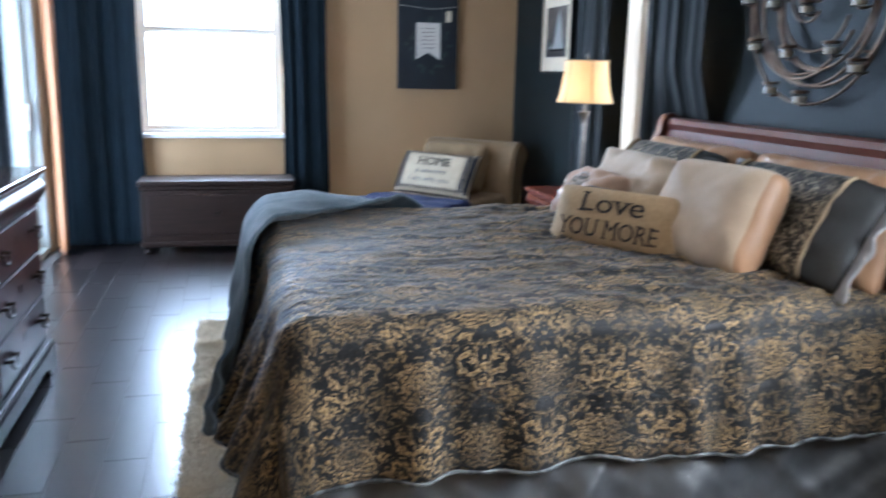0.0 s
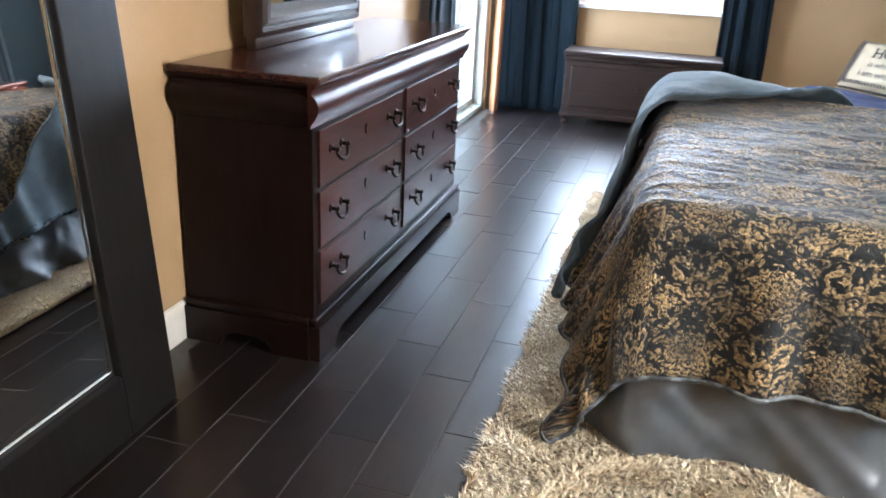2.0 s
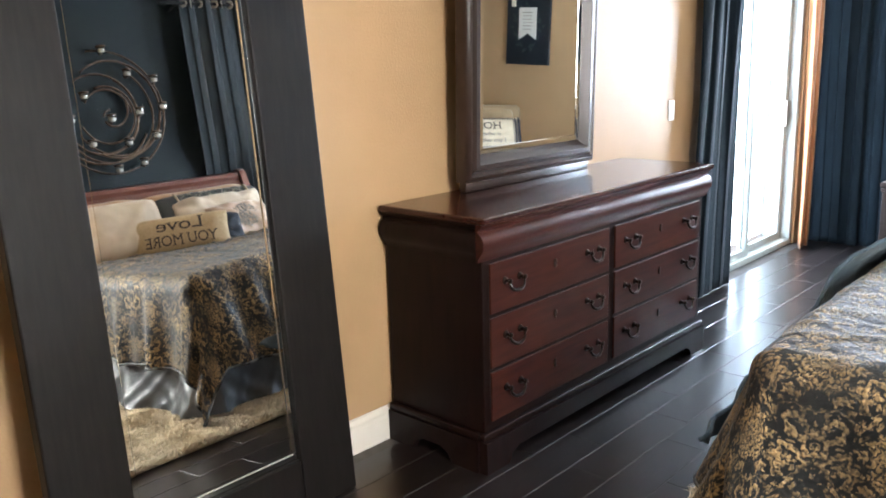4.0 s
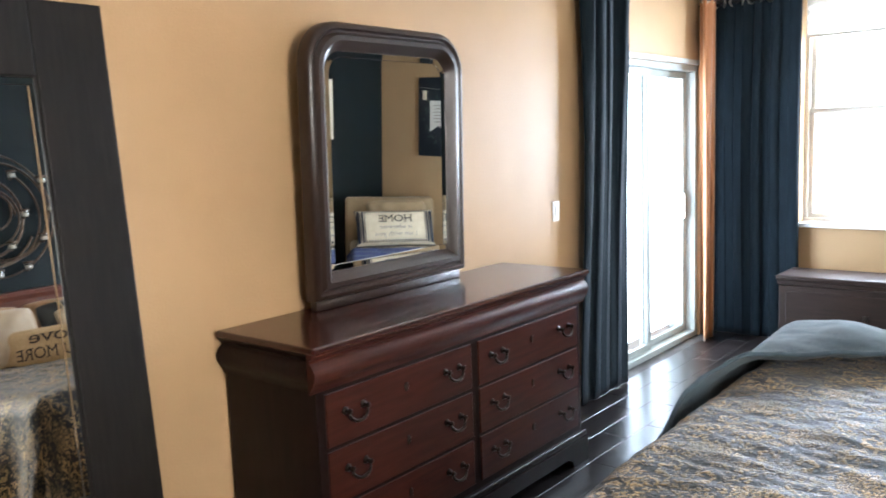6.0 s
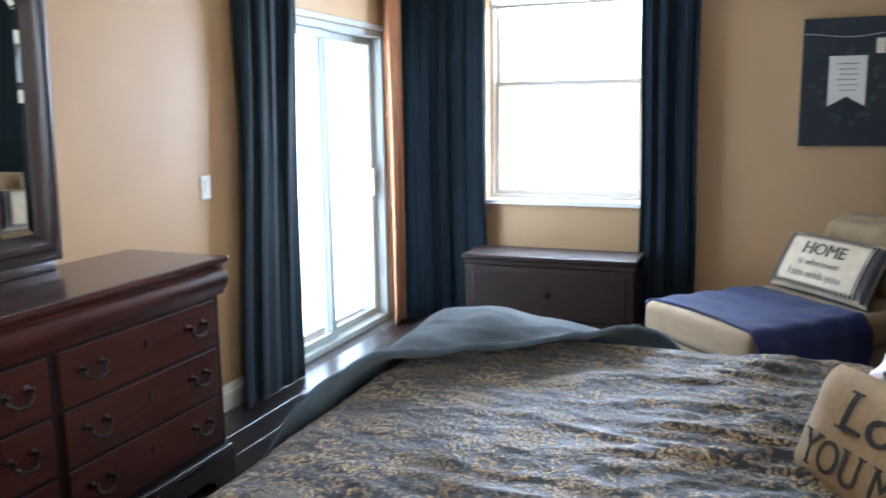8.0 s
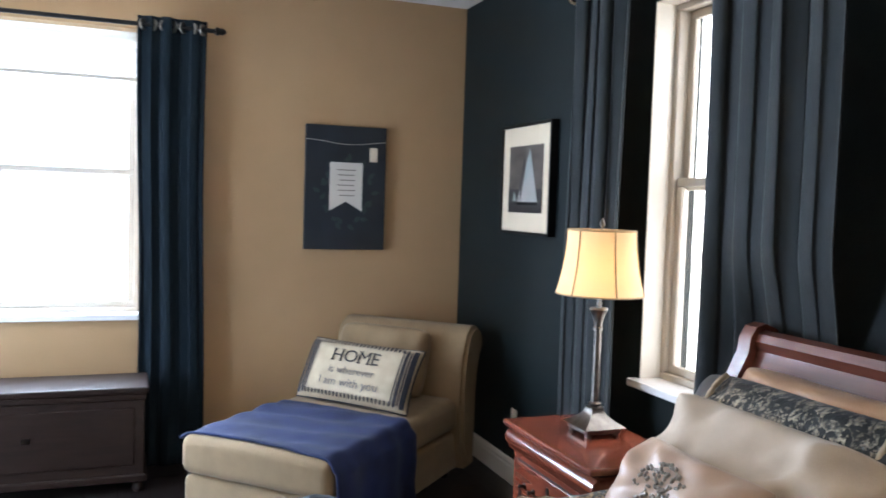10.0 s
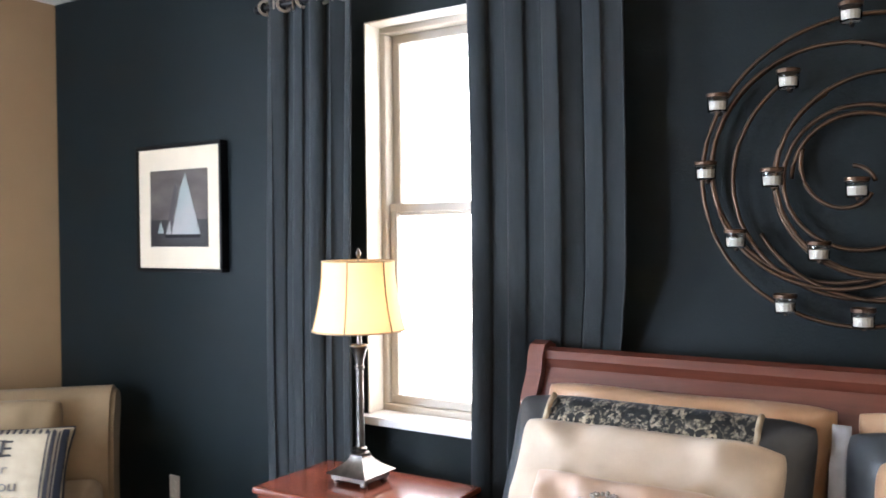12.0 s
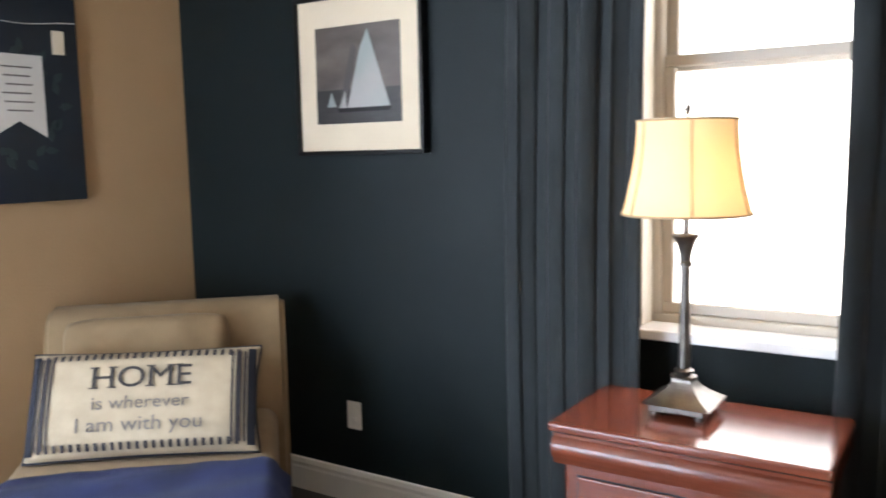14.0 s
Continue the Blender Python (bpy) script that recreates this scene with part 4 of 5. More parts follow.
def pillow_mesh(w, h, d, seed=0, pinch=0.07, crumple=0.013, n=34, corner=0.0):
    """A stuffed cushion in its own frame: x across, z up from its lower edge, front towards -y."""
    bm = bmesh.new()
    lay = bm.loops.layers.uv.new("cloth")

    def place(u, v, side):
        x = w / 2 * u * (1 - pinch * (1 - v * v) * abs(u) ** 3)
        z = h / 2 * v * (1 - pinch * (1 - u * u) * abs(v) ** 3)
        cut = corner * min(w, h) * abs(u * v) ** 4
        x, z = x - math.copysign(cut, u), z - math.copysign(cut, v)
        y = side * pillow_z(u, v, d)
        e = 1 - max(abs(u), abs(v)) ** 8
        y += side * e * crumple * 1.2 * math.sin(9 * math.atan2(v, u) + seed) * (abs(u * v) ** 0.7)
        y += e * crumple * (noise.noise((x * 8 + seed * 3.1, z * 8, side + seed)) + 0.6 * noise.noise((x * 19 + seed, z * 19, side * 2.0)))
        gather = noise.noise((x * 5 + seed * 1.7, z * 5, seed))
        y += side * e * crumple * 1.7 * max(0.0, 0.35 - abs(gather)) * 2
        return Vector((x, y, z + h / 2)), (x, z)
    grid = {}
    for side in (-1, 1):
        for i in range(n + 1):
            for j in range(n + 1):
                u, v = math.sin(math.pi / 2 * (2 * i / n - 1)), math.sin(math.pi / 2 * (2 * j / n - 1))
                if side == 1 and (i in (0, n) or j in (0, n)):
                    grid[side, i, j] = grid[-1, i, j]
                    continue
                p, uv = place(u, v, side)
                grid[side, i, j] = (bm.verts.new(p), uv)
    for side in (-1, 1):
        for i in range(n):
            for j in range(n):
                k = [(i, j), (i + 1, j), (i + 1, j + 1), (i, j + 1)]
                if side == 1:
                    k = k[::-1]
                q = bm.faces.new([grid[side, a, b][0] for a, b in k])
                q.material_index = 0 if side == -1 else 1
                for lo, (a, b) in zip(q.loops, k):
                    lo[lay].uv = grid[side, a, b][1]
    return bm


def piping(w, h, pinch, radius):
    pts = []
    m = 24
    for a, b, c, e in ((-1, -1, 1, -1), (1, -1, 1, 1), (1, 1, -1, 1), (-1, 1, -1, -1)):
        for i in range(m):
            u, v = a + (c - a) * i / m, b + (e - b) * i / m
            pts.append((w / 2 * u * (1 - pinch * (1 - v * v) * abs(u) ** 3), 0, h / 2 * v * (1 - pinch * (1 - u * u) * abs(v) ** 3) + h / 2))
    return sweep(pts, radius, 6, True)


def cushion(w, h, d, mats, m, label, seed=0, pinch=0.07, pipe=None, crumple=0.010, name="pillow", corner=0.06):
    root = thing(name, m, label, "pillow")
    part("cover", pillow_mesh(w, h, d, seed, pinch, crumple, corner=corner), mats, root, smooth=180)
    if pipe:
        part("piping", piping(w, h, pinch, 0.006), pipe, root, smooth=180)
    return root


SERIFS = {"H": ((0, 0), (1, 0), (0, 1), (1, 1)), "M": ((0, 0), (1, 0), (0, 1), (1, 1)), "E": ((0, 0), (0, 1)), "L": ((0, 0), (0, 1)),
          "Y": ((0.5, 0), (0, 1), (1, 1)), "U": ((0, 1), (1, 1)), "R": ((0, 0), (1, 0), (0, 1)), "v": ((0, 1), (1, 1))}


def add_serifs(bm, text, size):
    """Slab feet and heads on the stems of the letters, which lie flat in x and y."""
    left, runs = set(bm.verts), []
    while left:
        todo, run = [left.pop()], []
        while todo:
            v = todo.pop()
            run.append(v.co.copy())
            for e in v.link_edges:
                w = e.other_vert(v)
                if w in left:
                    left.remove(w)
                    todo.append(w)
        runs.append(run)
    runs.sort(key=lambda r: min(c.x for c in r))
    for letter, run in zip(text.replace(" ", ""), runs):
        x0, x1, z0, z1 = min(c.x for c in run), max(c.x for c in run), min(c.y for c in run), max(c.y for c in run)
        for fx, fz in SERIFS.get(letter, ()):
            cx, cz = x0 + 0.035 * size + (x1 - x0 - 0.07 * size) * fx, z0 + (z1 - z0) * fz
            hw, hh = 0.12 * size, 0.022 * size
            bm.faces.new([bm.verts.new((cx + a * hw, cz + b * hh, 0.0)) for a, b in ((-1, -1), (1, -1), (1, 1), (-1, 1))])


def words(text, size, width, cx, cz, w, h, d, mat, root, name="lettering", stretch=1.0):
    """Raised print laid on the front of a cushion of that size."""
    cu = bpy.data.curves.new("letters", "FONT")
    cu.body, cu.size, cu.align_x, cu.align_y = text, size, "CENTER", "CENTER"
    cu.extrude = 0.0
    tmp = new("letters", cu)
    dg = bpy.context.evaluated_depsgraph_get()
    me = bpy.data.meshes.new_from_object(tmp.evaluated_get(dg))
    bpy.data.objects.remove(tmp)
    bm = bmesh.new()
    bm.from_mesh(me)
    bpy.data.meshes.remove(me)
    if text in ("HOME", "Love", "YOU MORE"):
        add_serifs(bm, text, size)
    bmesh.ops.triangulate(bm, faces=bm.faces)
    for _ in range(2):
        bmesh.ops.subdivide_edges(bm, edges=[e for e in bm.edges if e.calc_length() > size * 0.16], cuts=1)
        bmesh.ops.triangulate(bm, faces=bm.faces)
    xs = [v.co.x for v in bm.verts]
    k = width / (max(xs) - min(xs))
    for v in bm.verts:
        x, z = v.co.x * k + cx, v.co.y * stretch + cz
        u, t = min(1, max(-1, x / (w / 2))), min(1, max(-1, (z - h / 2) / (h / 2)))
        v.co = Vector((x, -pillow_z(u, t, d) - 0.007, z))
    bmesh.ops.recalc_face_normals(bm, faces=bm.faces)
    ob = part(name, bm, mat, root)
    thicken(ob, 0.002, 0.0)
    return ob


def lean(x, y, z, face, back, roll=0):
    """A cushion standing at (x, y, z) that faces the compass angle face (0: -y, -90: -x) and leans back by back degrees."""
    return pose(x, y, z, 0, 0, face) @ pose(0, 0, 0, -back, roll, 0)


PT = BT + 0.005
# back row against the headboard
cushion(0.90, 0.46, 0.20, [TAN_SATIN, TAN_SATIN], lean(-0.37, -3.510, PT - 0.03, -90, 17), "tan satin king pillow propped on the headboard", 1, 0.09, None, 0.022)
cushion(0.90, 0.46, 0.20, [TAN_SATIN, TAN_SATIN], lean(-0.37, -4.410, PT - 0.03, -90, 17), "tan satin king pillow propped on the headboard", 2, 0.09, None, 0.022)
# shams
for y, sd, lab in ((-3.47, 3, "damask sham with charcoal satin ends and cream cord"), (-4.40, 4, "corded damask sham with charcoal ends beside the square pillow")):
    r = cushion(0.90, 0.44, 0.20, [DAMASK_FINE, CHARCOAL_SATIN], lean(-0.52, y, PT - 0.02, -90, 25 if sd == 3 else 29), lab, sd, 0.05, None)
    for poly in r.children[0].data.polygons:
        if abs(poly.center.x) > 0.30:
            poly.material_index = 1
    for s in ((-1, 1) if sd == 4 else ()):
        f = part("flange", sheet(3, 24, lambda a, b, s=s: (s * (0.425 + 0.045 * a), (0.012 * math.sin(b * 17 + s) + 0.006 * math.sin(b * 31)) * a, 0.005 + b * 0.43)), SILVER_SATIN, r, "silver satin ruffled edge", smooth=180)
        thicken(f, 0.008, 0.0)
    for s in (-1, 1):
        part("cord", sweep([(s * 0.30, -pillow_z(s * 0.667, b / 10 - 1, 0.20) - 0.006, 0.22 + 0.22 * (b / 10 - 1)) for b in range(1, 20)], 0.009, 8), CREAM, r, "cream twisted cord", smooth=180)
# ivory pillows with tan backs
cushion(0.76, 0.43, 0.19, [IVORY, TAN_SATIN], lean(-0.71, -3.490, PT - 0.03, -90, 33), "ivory linen pillow with tan satin sides", 5, 0.06, None, 0.023)
boxed = cushion(0.55, 0.44, 0.23, [IVORY, TAN_SATIN], lean(-0.76, -4.350, PT - 0.02, -78, 25), "plump ivory square pillow with a tan satin back", 6, 0.04, None, 0.008)
for poly in boxed.children[0].data.polygons:
    if abs(poly.center.x) > 0.235:
        poly.material_index = 1
# slate pillow end by the window, navy bolster
cushion(0.44, 0.40, 0.14, [SLATE, SLATE], lean(-0.42, -3.30, PT - 0.02, -90, 18), "slate blue pillow tucked behind the shams", 7)
cushion(0.46, 0.24, 0.11, [NAVY, NAVY], lean(-0.90, -3.810, PT, -70, 30), "small navy cushion among the bed pillows", 8)
# ruffled satin pillow with a beaded medallion
ruf = cushion(0.50, 0.33, 0.16, [CHAMPAGNE, CHAMPAGNE], lean(-0.89, -3.510, PT - 0.015, -90, 31), "champagne satin pillow with gathered corners and silver beads", 9, 0.14, None, 0.02)
bm = bmesh.new()
rnd = random.Random(4)
for i in range(260):
    a, r = rnd.uniform(0, 6.283), 0.10 * math.sqrt(rnd.random())
    x, z = r * math.cos(a), 0.165 + r * math.sin(a) * 0.95
    own = bmesh.new()
    bmesh.ops.create_icosphere(own, subdivisions=1, radius=0.0055)
    merge(bm, own, Matrix.Translation((x, -pillow_z(x / 0.25, (z - 0.165) / 0.165, 0.16) - 0.014, z)))
part("beaded_medallion", bm, STEEL, ruf, "silver beaded medallion", smooth=180)
# the two printed cushions
love = cushion(0.64, 0.275, 0.17, [BURLAP, BURLAP], lean(-0.965, -4.090, PT - 0.015, -58, 22), "burlap lumbar cushion printed Love you more", 10, 0.05, None, 0.0035, corner=0.03)
words("Love", 0.10, 0.30, 0.0, 0.187, 0.64, 0.275, 0.17, INK, love, stretch=1.15)
words("YOU MORE", 0.09, 0.46, 0.0, 0.082, 0.64, 0.275, 0.17, INK, love, stretch=1.1)

# ---- nightstand ----
def nightstand_thing():
    root = thing("nightstand", pose(-0.408, -2.455, 0), "cherry nightstand with a red-brown top and moulded cornice", "nightstand")
    X0, X1, Y = 0.20, -0.178, 0.312
    part("body", box(X1, -Y, 0.10, X0, Y, 0.60, 0.004), RED_CHERRY, root)
    part("top", box(X1 - 0.04, -Y - 0.035, 0.695, X0, Y + 0.035, 0.72, 0.008, 3), RED_CHERRY, root, "polished red-brown cherry top")
    prof = [(0, 0.60), (0.008, 0.60), (0.012, 0.612), (0.026, 0.63), (0.031, 0.65), (0.022, 0.67), (0.012, 0.676), (0.012, 0.684), (0.026, 0.695), (0, 0.6955)]
    part("cornice", extrude_profile([(X1 - u, v) for u, v in prof], -Y - 0.03, Y + 0.03), RED_CHERRY, root, smooth=40)
    for s in (-1, 1):
        part("side_cornice", extrude_profile([(s * (Y + u), v) for u, v in prof], X1 + 0.001, X0, axis="x"), RED_CHERRY, root, smooth=40)
    for z0, z1 in ((0.15, 0.355), (0.37, 0.575)):
        part("gap", box(X1 - 0.0015, -Y + 0.035, z0, X1 + 0.003, Y - 0.035, z1), BLACK, root)
        dr = part("drawer", box(X1 - 0.009, -Y + 0.039, z0 + 0.004, X1 + 0.01, Y - 0.039, z1 - 0.004, 0.004), RED_CHERRY, root)
        for q in (-0.15, 0.15):
            part("handle", bail_handle(), PEWTER, dr, "dark pewter bail pull", 40, pose(X1 - 0.009, q, (z0 + z1) / 2 + 0.015, 0, 0, 180))
        part("keyhole", lathe([(0.011, 0), (0.011, 0.002), (0.008, 0.004)], 12), PEWTER, dr, m=pose(X1 - 0.009, 0, z1 - 0.05, 0, -90, 0) @ Matrix.Diagonal((1.7, 1, 1, 1)))
    part("plinth", box(X1 - 0.02, -Y - 0.02, 0.0, X0, Y + 0.02, 0.11, 0.012, 3), RED_CHERRY, root)
    return root


nightstand_thing()


# ---- table lamp ----
def lamp_thing():
    root = thing("table_lamp", pose(-0.37, -2.395, 0.7205), "silver column table lamp with a lit ivory bell shade", "lamp")
    b = 0.076
    base = box(-b, -b, 0.012, b, b, 0.035, 0.005, 2)
    own = bmesh.new()
    rings = []
    for i in range(9):
        t = i / 8
        w = b * 0.86 * (1 - t) ** 1.8 + 0.026
        z = 0.035 + 0.062 * t
        rings.append([own.verts.new((sx * w, sy * w, z)) for sx, sy in ((-1, -1), (1, -1), (1, 1), (-1, 1))])
    for q, w in zip(rings, rings[1:]):
        for i in range(4):
            own.faces.new((q[i], q[(i + 1) % 4], w[(i + 1) % 4], w[i]))
    own.faces.new(rings[-1])
    merge(base, own)
    part("base", base, LAMP_METAL, root, "square flared silver base")
    for sx in (-1, 1):
        for sy in (-1, 1):
            part("foot", lathe([(0.012, 0), (0.014, 0.006), (0.011, 0.013)], 10), LAMP_METAL, root, smooth=60, m=pose(sx * (b - 0.016), sy * (b - 0.016), 0))
    part("column", lathe([(0.034, 0.097), (0.034, 0.103), (0.022, 0.108), (0.026, 0.118), (0.016, 0.124), (0.0155, 0.13), (0.0135, 0.40), (0.019, 0.403), (0.019, 0.412), (0.015, 0.416), (0.016, 0.43), (0.024, 0.46), (0.033, 0.478), (0.036, 0.482), (0.034, 0.488), (0.01, 0.49), (0.008, 0.53)], 16), LAMP_METAL, root, smooth=35)
    part("harp", sweep([(0.0, 0.055 * math.sin(math.pi * i / 16), 0.53 + 0.24 * i / 16) for i in range(17)], 0.002, 6), LAMP_METAL, root)
    part("harp_side", sweep([(0.0, -0.055 * math.sin(math.pi * i / 16), 0.53 + 0.24 * i / 16) for i in range(17)], 0.002, 6), LAMP_METAL, root)
    part("finial", lathe([(0.003, 0.765), (0.004, 0.80), (0.009, 0.807), (0.010, 0.815), (0.005, 0.827), (0.001, 0.835)], 12), LAMP_METAL, root, smooth=60)
    # bell shade
    seg, rows = 48, 14
    z0, z1, r0, r1 = 0.542, 0.787, 0.167, 0.129
    bm = bmesh.new()
    rr = []
    for j in range(rows + 1):
        t = j / rows
        r = r1 + (r0 - r1) * (1 - t) ** 1.9 + 0.0
        rr.append([bm.verts.new((r * math.cos(2 * math.pi * i / seg), r * math.sin(2 * math.pi * i / seg), z0 + (z1 - z0) * t)) for i in range(seg)])
    for q, w in zip(rr, rr[1:]):
        for i in range(seg):
            bm.faces.new((q[i], q[(i + 1) % seg], w[(i + 1) % seg], w[i]))
    shade = part("shade", bm, SHADE, root, "glowing ivory cloth bell shade", smooth=180)
    for k in range(6):
        a = 2 * math.pi * (k + 0.35) / 6
        part("rib", sweep([((r1 + (r0 - r1) * (1 - t / 12) ** 1.9 + 0.0012) * math.cos(a), (r1 + (r0 - r1) * (1 - t / 12) ** 1.9 + 0.0012) * math.sin(a), z0 + (z1 - z0) * t / 12) for t in range(13)], 0.003, 6), BURLAP, shade, "tan seam cord")
    for r, z in ((r0, z0), (r1, z1)):
        part("trim", sweep([(r * math.cos(2 * math.pi * i / 40), r * math.sin(2 * math.pi * i / 40), z) for i in range(40)], 0.0035, 6, True), BURLAP, shade)
    part("bulb", lathe([(0.012, 0.545), (0.014, 0.57), (0.028, 0.61), (0.031, 0.635), (0.024, 0.66), (0.008, 0.672), (0.001, 0.674)], 16), BULB, root, smooth=60)
    return root


lamp_thing()


# ---- chaise in the corner ----
CH = pose(-1.55, -1.45, 0, 0, 0, 45)      # local x runs from the foot to the back


def chaise_thing():
    root = thing("chaise_lounge", CH, "tan suede chaise lounge with a rolled back set across the corner", "chaise")
    W = 0.42
    part("base", box(0.02, -W + 0.015, 0.045, 1.46, W - 0.015, 0.28, 0.03, 4), SUEDE, root, smooth=40)
    seat = box(0.0, -W, 0.285, 1.39, W, 0.475, 0.055, 6)
    bmesh.ops.subdivide_edges(seat, edges=[e for e in seat.edges if e.calc_length() > 0.3], cuts=8, use_grid_fill=True)
    part("seat_cushion", seat, SUEDE, root, smooth=50)
    prof = [(x + 0.075, z) for x, z in ((1.28, 0.20), (1.25, 0.50), (1.27, 0.68), (1.30, 0.78), (1.33, 0.84), (1.38, 0.875), (1.45, 0.88), (1.51, 0.85), (1.54, 0.80), (1.535, 0.74), (1.50, 0.69), (1.47, 0.60), (1.455, 0.45), (1.45, 0.05), (1.34, 0.05))]
    bm = extrude_profile(prof, -W - 0.045, W - 0.01)
    bmesh.ops.bevel(bm, geom=[e for e in bm.edges if len(e.link_faces) == 2 and any(abs(q.normal.y) > 0.9 for q in e.link_faces)], offset=0.02, segments=3, affect="EDGES")
    part("rolled_back", bm, SUEDE, root, smooth=50)
    for x in (0.08, 1.36):
        for y in (-0.35, 0.35):
            part("leg", lathe([(0.02, 0), (0.026, 0.046)], 12), ESPRESSO, root, m=pose(x, y, 0))
    return root


chaise_thing()
cushion(0.60, 0.42, 0.20, [SUEDE, SUEDE], CH @ pose(1.19, 0.03, 0.47, 0, 0, -90) @ pose(0, 0, 0, -18, 0, 0), "tan suede back cushion on the chaise", 11, 0.04)


def blanket_f(s, t):
    x = 0.035 + 0.74 * s + 0.02 * math.sin(t * 6)
    y = 0.44 - t * 1.26 
    W, r, z = 0.425, 0.06, 0.478
    edge = -W + r
    hem = W - r
    w = 0.006 * noise.noise((x * 9, y * 9, 3.3)) + 0.005 * math.sin(x * 30 + 4 * y)
    if y < edge:
        l = edge - y
        arc = r * math.pi / 2
        if l < arc:
            return Vector((x, edge - r * math.sin(l / r), z - r * (1 - math.cos(l / r)) + 0.008 + w))
        return Vector((x + 0.01 * math.sin(y * 20), edge - r - 0.024 - w - 0.008 * math.sin(x * 17), z - r - (l - arc)))
    if y > hem:
        l = y - hem
        return Vector((x, hem + min(l, 0.09), z - 6 * min(l, 0.09) ** 2 + 0.008 + w))
    return Vector((x, y, z + 0.008 + w))


bm = sheet(50, 70, blanket_f)
bmesh.ops.transform(bm, matrix=CH, verts=bm.verts)
chaise_throw = tagged(link_mesh("plush_blanket", bm, ROYAL, 180), "royal blue plush throw draped across the chaise", "blanket")
thicken(chaise_throw, 0.012, 1.0)

home = cushion(0.76, 0.38, 0.16, [CREAM, NAVY], pose(-0.945, -0.835, 0.484, 0, 0, -51) @ pose(0, 0, 0, -29, 0, 0) @ Matrix.Diagonal((0.97, 1.0, 0.93, 1.0)), "cream striped cushion printed Home is wherever I am with you", 12, 0.05, NAVY, 0.0035, corner=0.0)
words("HOME", 0.105, 0.33, 0.0, 0.262, 0.76, 0.38, 0.16, INK, home)
words("is wherever", 0.064, 0.31, 0.0, 0.175, 0.76, 0.38, 0.16, GREY_INK, home)
words("I am with you", 0.07, 0.40, 0.0, 0.102, 0.76, 0.38, 0.16, GREY_INK, home)


def strip(x0, x1, z0, z1, mat, root, name, w=0.76, h=0.38, d=0.16, n=8):
    def f(s, t):
        x, z = x0 + (x1 - x0) * s, z0 + (z1 - z0) * t
        return (x, -pillow_z(x / (w / 2), (z - h / 2) / (h / 2), d) - 0.0065, z)
    return part(name, sheet(max(2, int(n * (x1 - x0) / 0.05)), max(2, int(n * (z1 - z0) / 0.05)), f), mat, root)


for k in range(25):
    x = -0.325 + k * 0.0262
    strip(x, x + 0.012, 0.022, 0.046, STRIPE, home, "stripe")
    strip(x, x + 0.012, 0.334, 0.358, STRIPE, home, "stripe")
for s in (-1, 1):
    for x0, x1 in ((0.290, 0.297), (0.305, 0.322), (0.330, 0.337)):
        a, b = sorted((s * x0, s * x1))
        strip(a, b, 0.03, 0.35, STRIPE, home, "stripe")
    a, b = sorted((s * 0.342, s * 0.368))
    strip(a, b, 0.018, 0.362, NAVY, home, "navy_edge")

# ---- wall things ----
sign = thing("wall_sign", pose(-0.798, -0.001, 1.67), "dark navy wall sign with a white pennant print", "wall sign")
part("board", box(-0.26, -0.032, -0.39, 0.26, 0.0, 0.39, 0.004), SIGN_BOARD, sign)
part("pennant", extrude_profile([(-0.105, 0.16), (0.105, 0.16), (0.105, -0.145), (0.0, -0.085), (-0.105, -0.145)], -0.0365, -0.0325), PAPER, sign, "white swallow-tailed pennant")
for k in range(6):
    part("writing_bar", box(-0.06 + 0.008 * (k % 3), -0.0385, 0.11 - k * 0.032, 0.06 - 0.008 * (k % 2), -0.0367, 0.116 - k * 0.032), GREY_INK, sign)
part("string", sweep([(-0.255 + 0.51 * i / 10, -0.034, 0.285 + 0.012 * math.cos(i / 10 * 6)) for i in range(11)], 0.0016, 5), PAPER, sign)
part("tag", box(0.15, -0.040, 0.17, 0.20, -0.0325, 0.26, 0.003), MAT_BOARD, sign, "small cream tag")
rnd = random.Random(8)
for k in range(26):
    a = 2 * math.pi * k / 26
    lf = extrude_profile([(0, 0), (0.014, 0.018), (0.012, 0.036), (0, 0.056), (-0.012, 0.036), (-0.014, 0.018)], -0.0345, -0.0325)
    part("printed_leaf", lf, LEAF_PRINT, sign, m=pose(0.165 * math.cos(a), 0, -0.03 + 0.20 * math.sin(a), 0, rnd.uniform(0, 360), 0))

pic = thing("framed_picture", pose(-0.001, -1.03, 1.74), "black-framed photograph of a sailing boat with wide ivory mat", "picture")
pw, ph = 0.292, 0.290
for nm, b in (("frame_bar", (-pw - 0.016, -ph - 0.016, pw + 0.016, -ph)), ("frame_bar", (-pw - 0.016, ph, pw + 0.016, ph + 0.016)), ("frame_bar", (-pw - 0.016, -ph, -pw, ph)), ("frame_bar", (pw, -ph, pw + 0.016, ph))):
    part(nm, box(-0.045, b[0], b[1], 0.0, b[2], b[3], 0.002, 1), BLACK_METAL, pic)
part("mat_board", box(-0.03, -pw, -ph, -0.01, pw, ph), MAT_BOARD, pic)
# photograph: y runs to the viewer's left
part("photo", box(-0.033, -0.205, -0.185, -0.0305, 0.205, 0.185), PHOTO, pic)
part("photo_sea", box(-0.0345, -0.205, -0.185, -0.0332, 0.205, -0.055), PHOTO_SEA, pic)


def flat(pts, x):
    return extrude_profile(pts, x - 0.0012, x, axis="x")


part("photo_sail", flat([(-0.155, -0.125), (0.05, -0.125), (-0.02, 0.10), (-0.055, 0.165)], -0.0347), SAIL, pic)
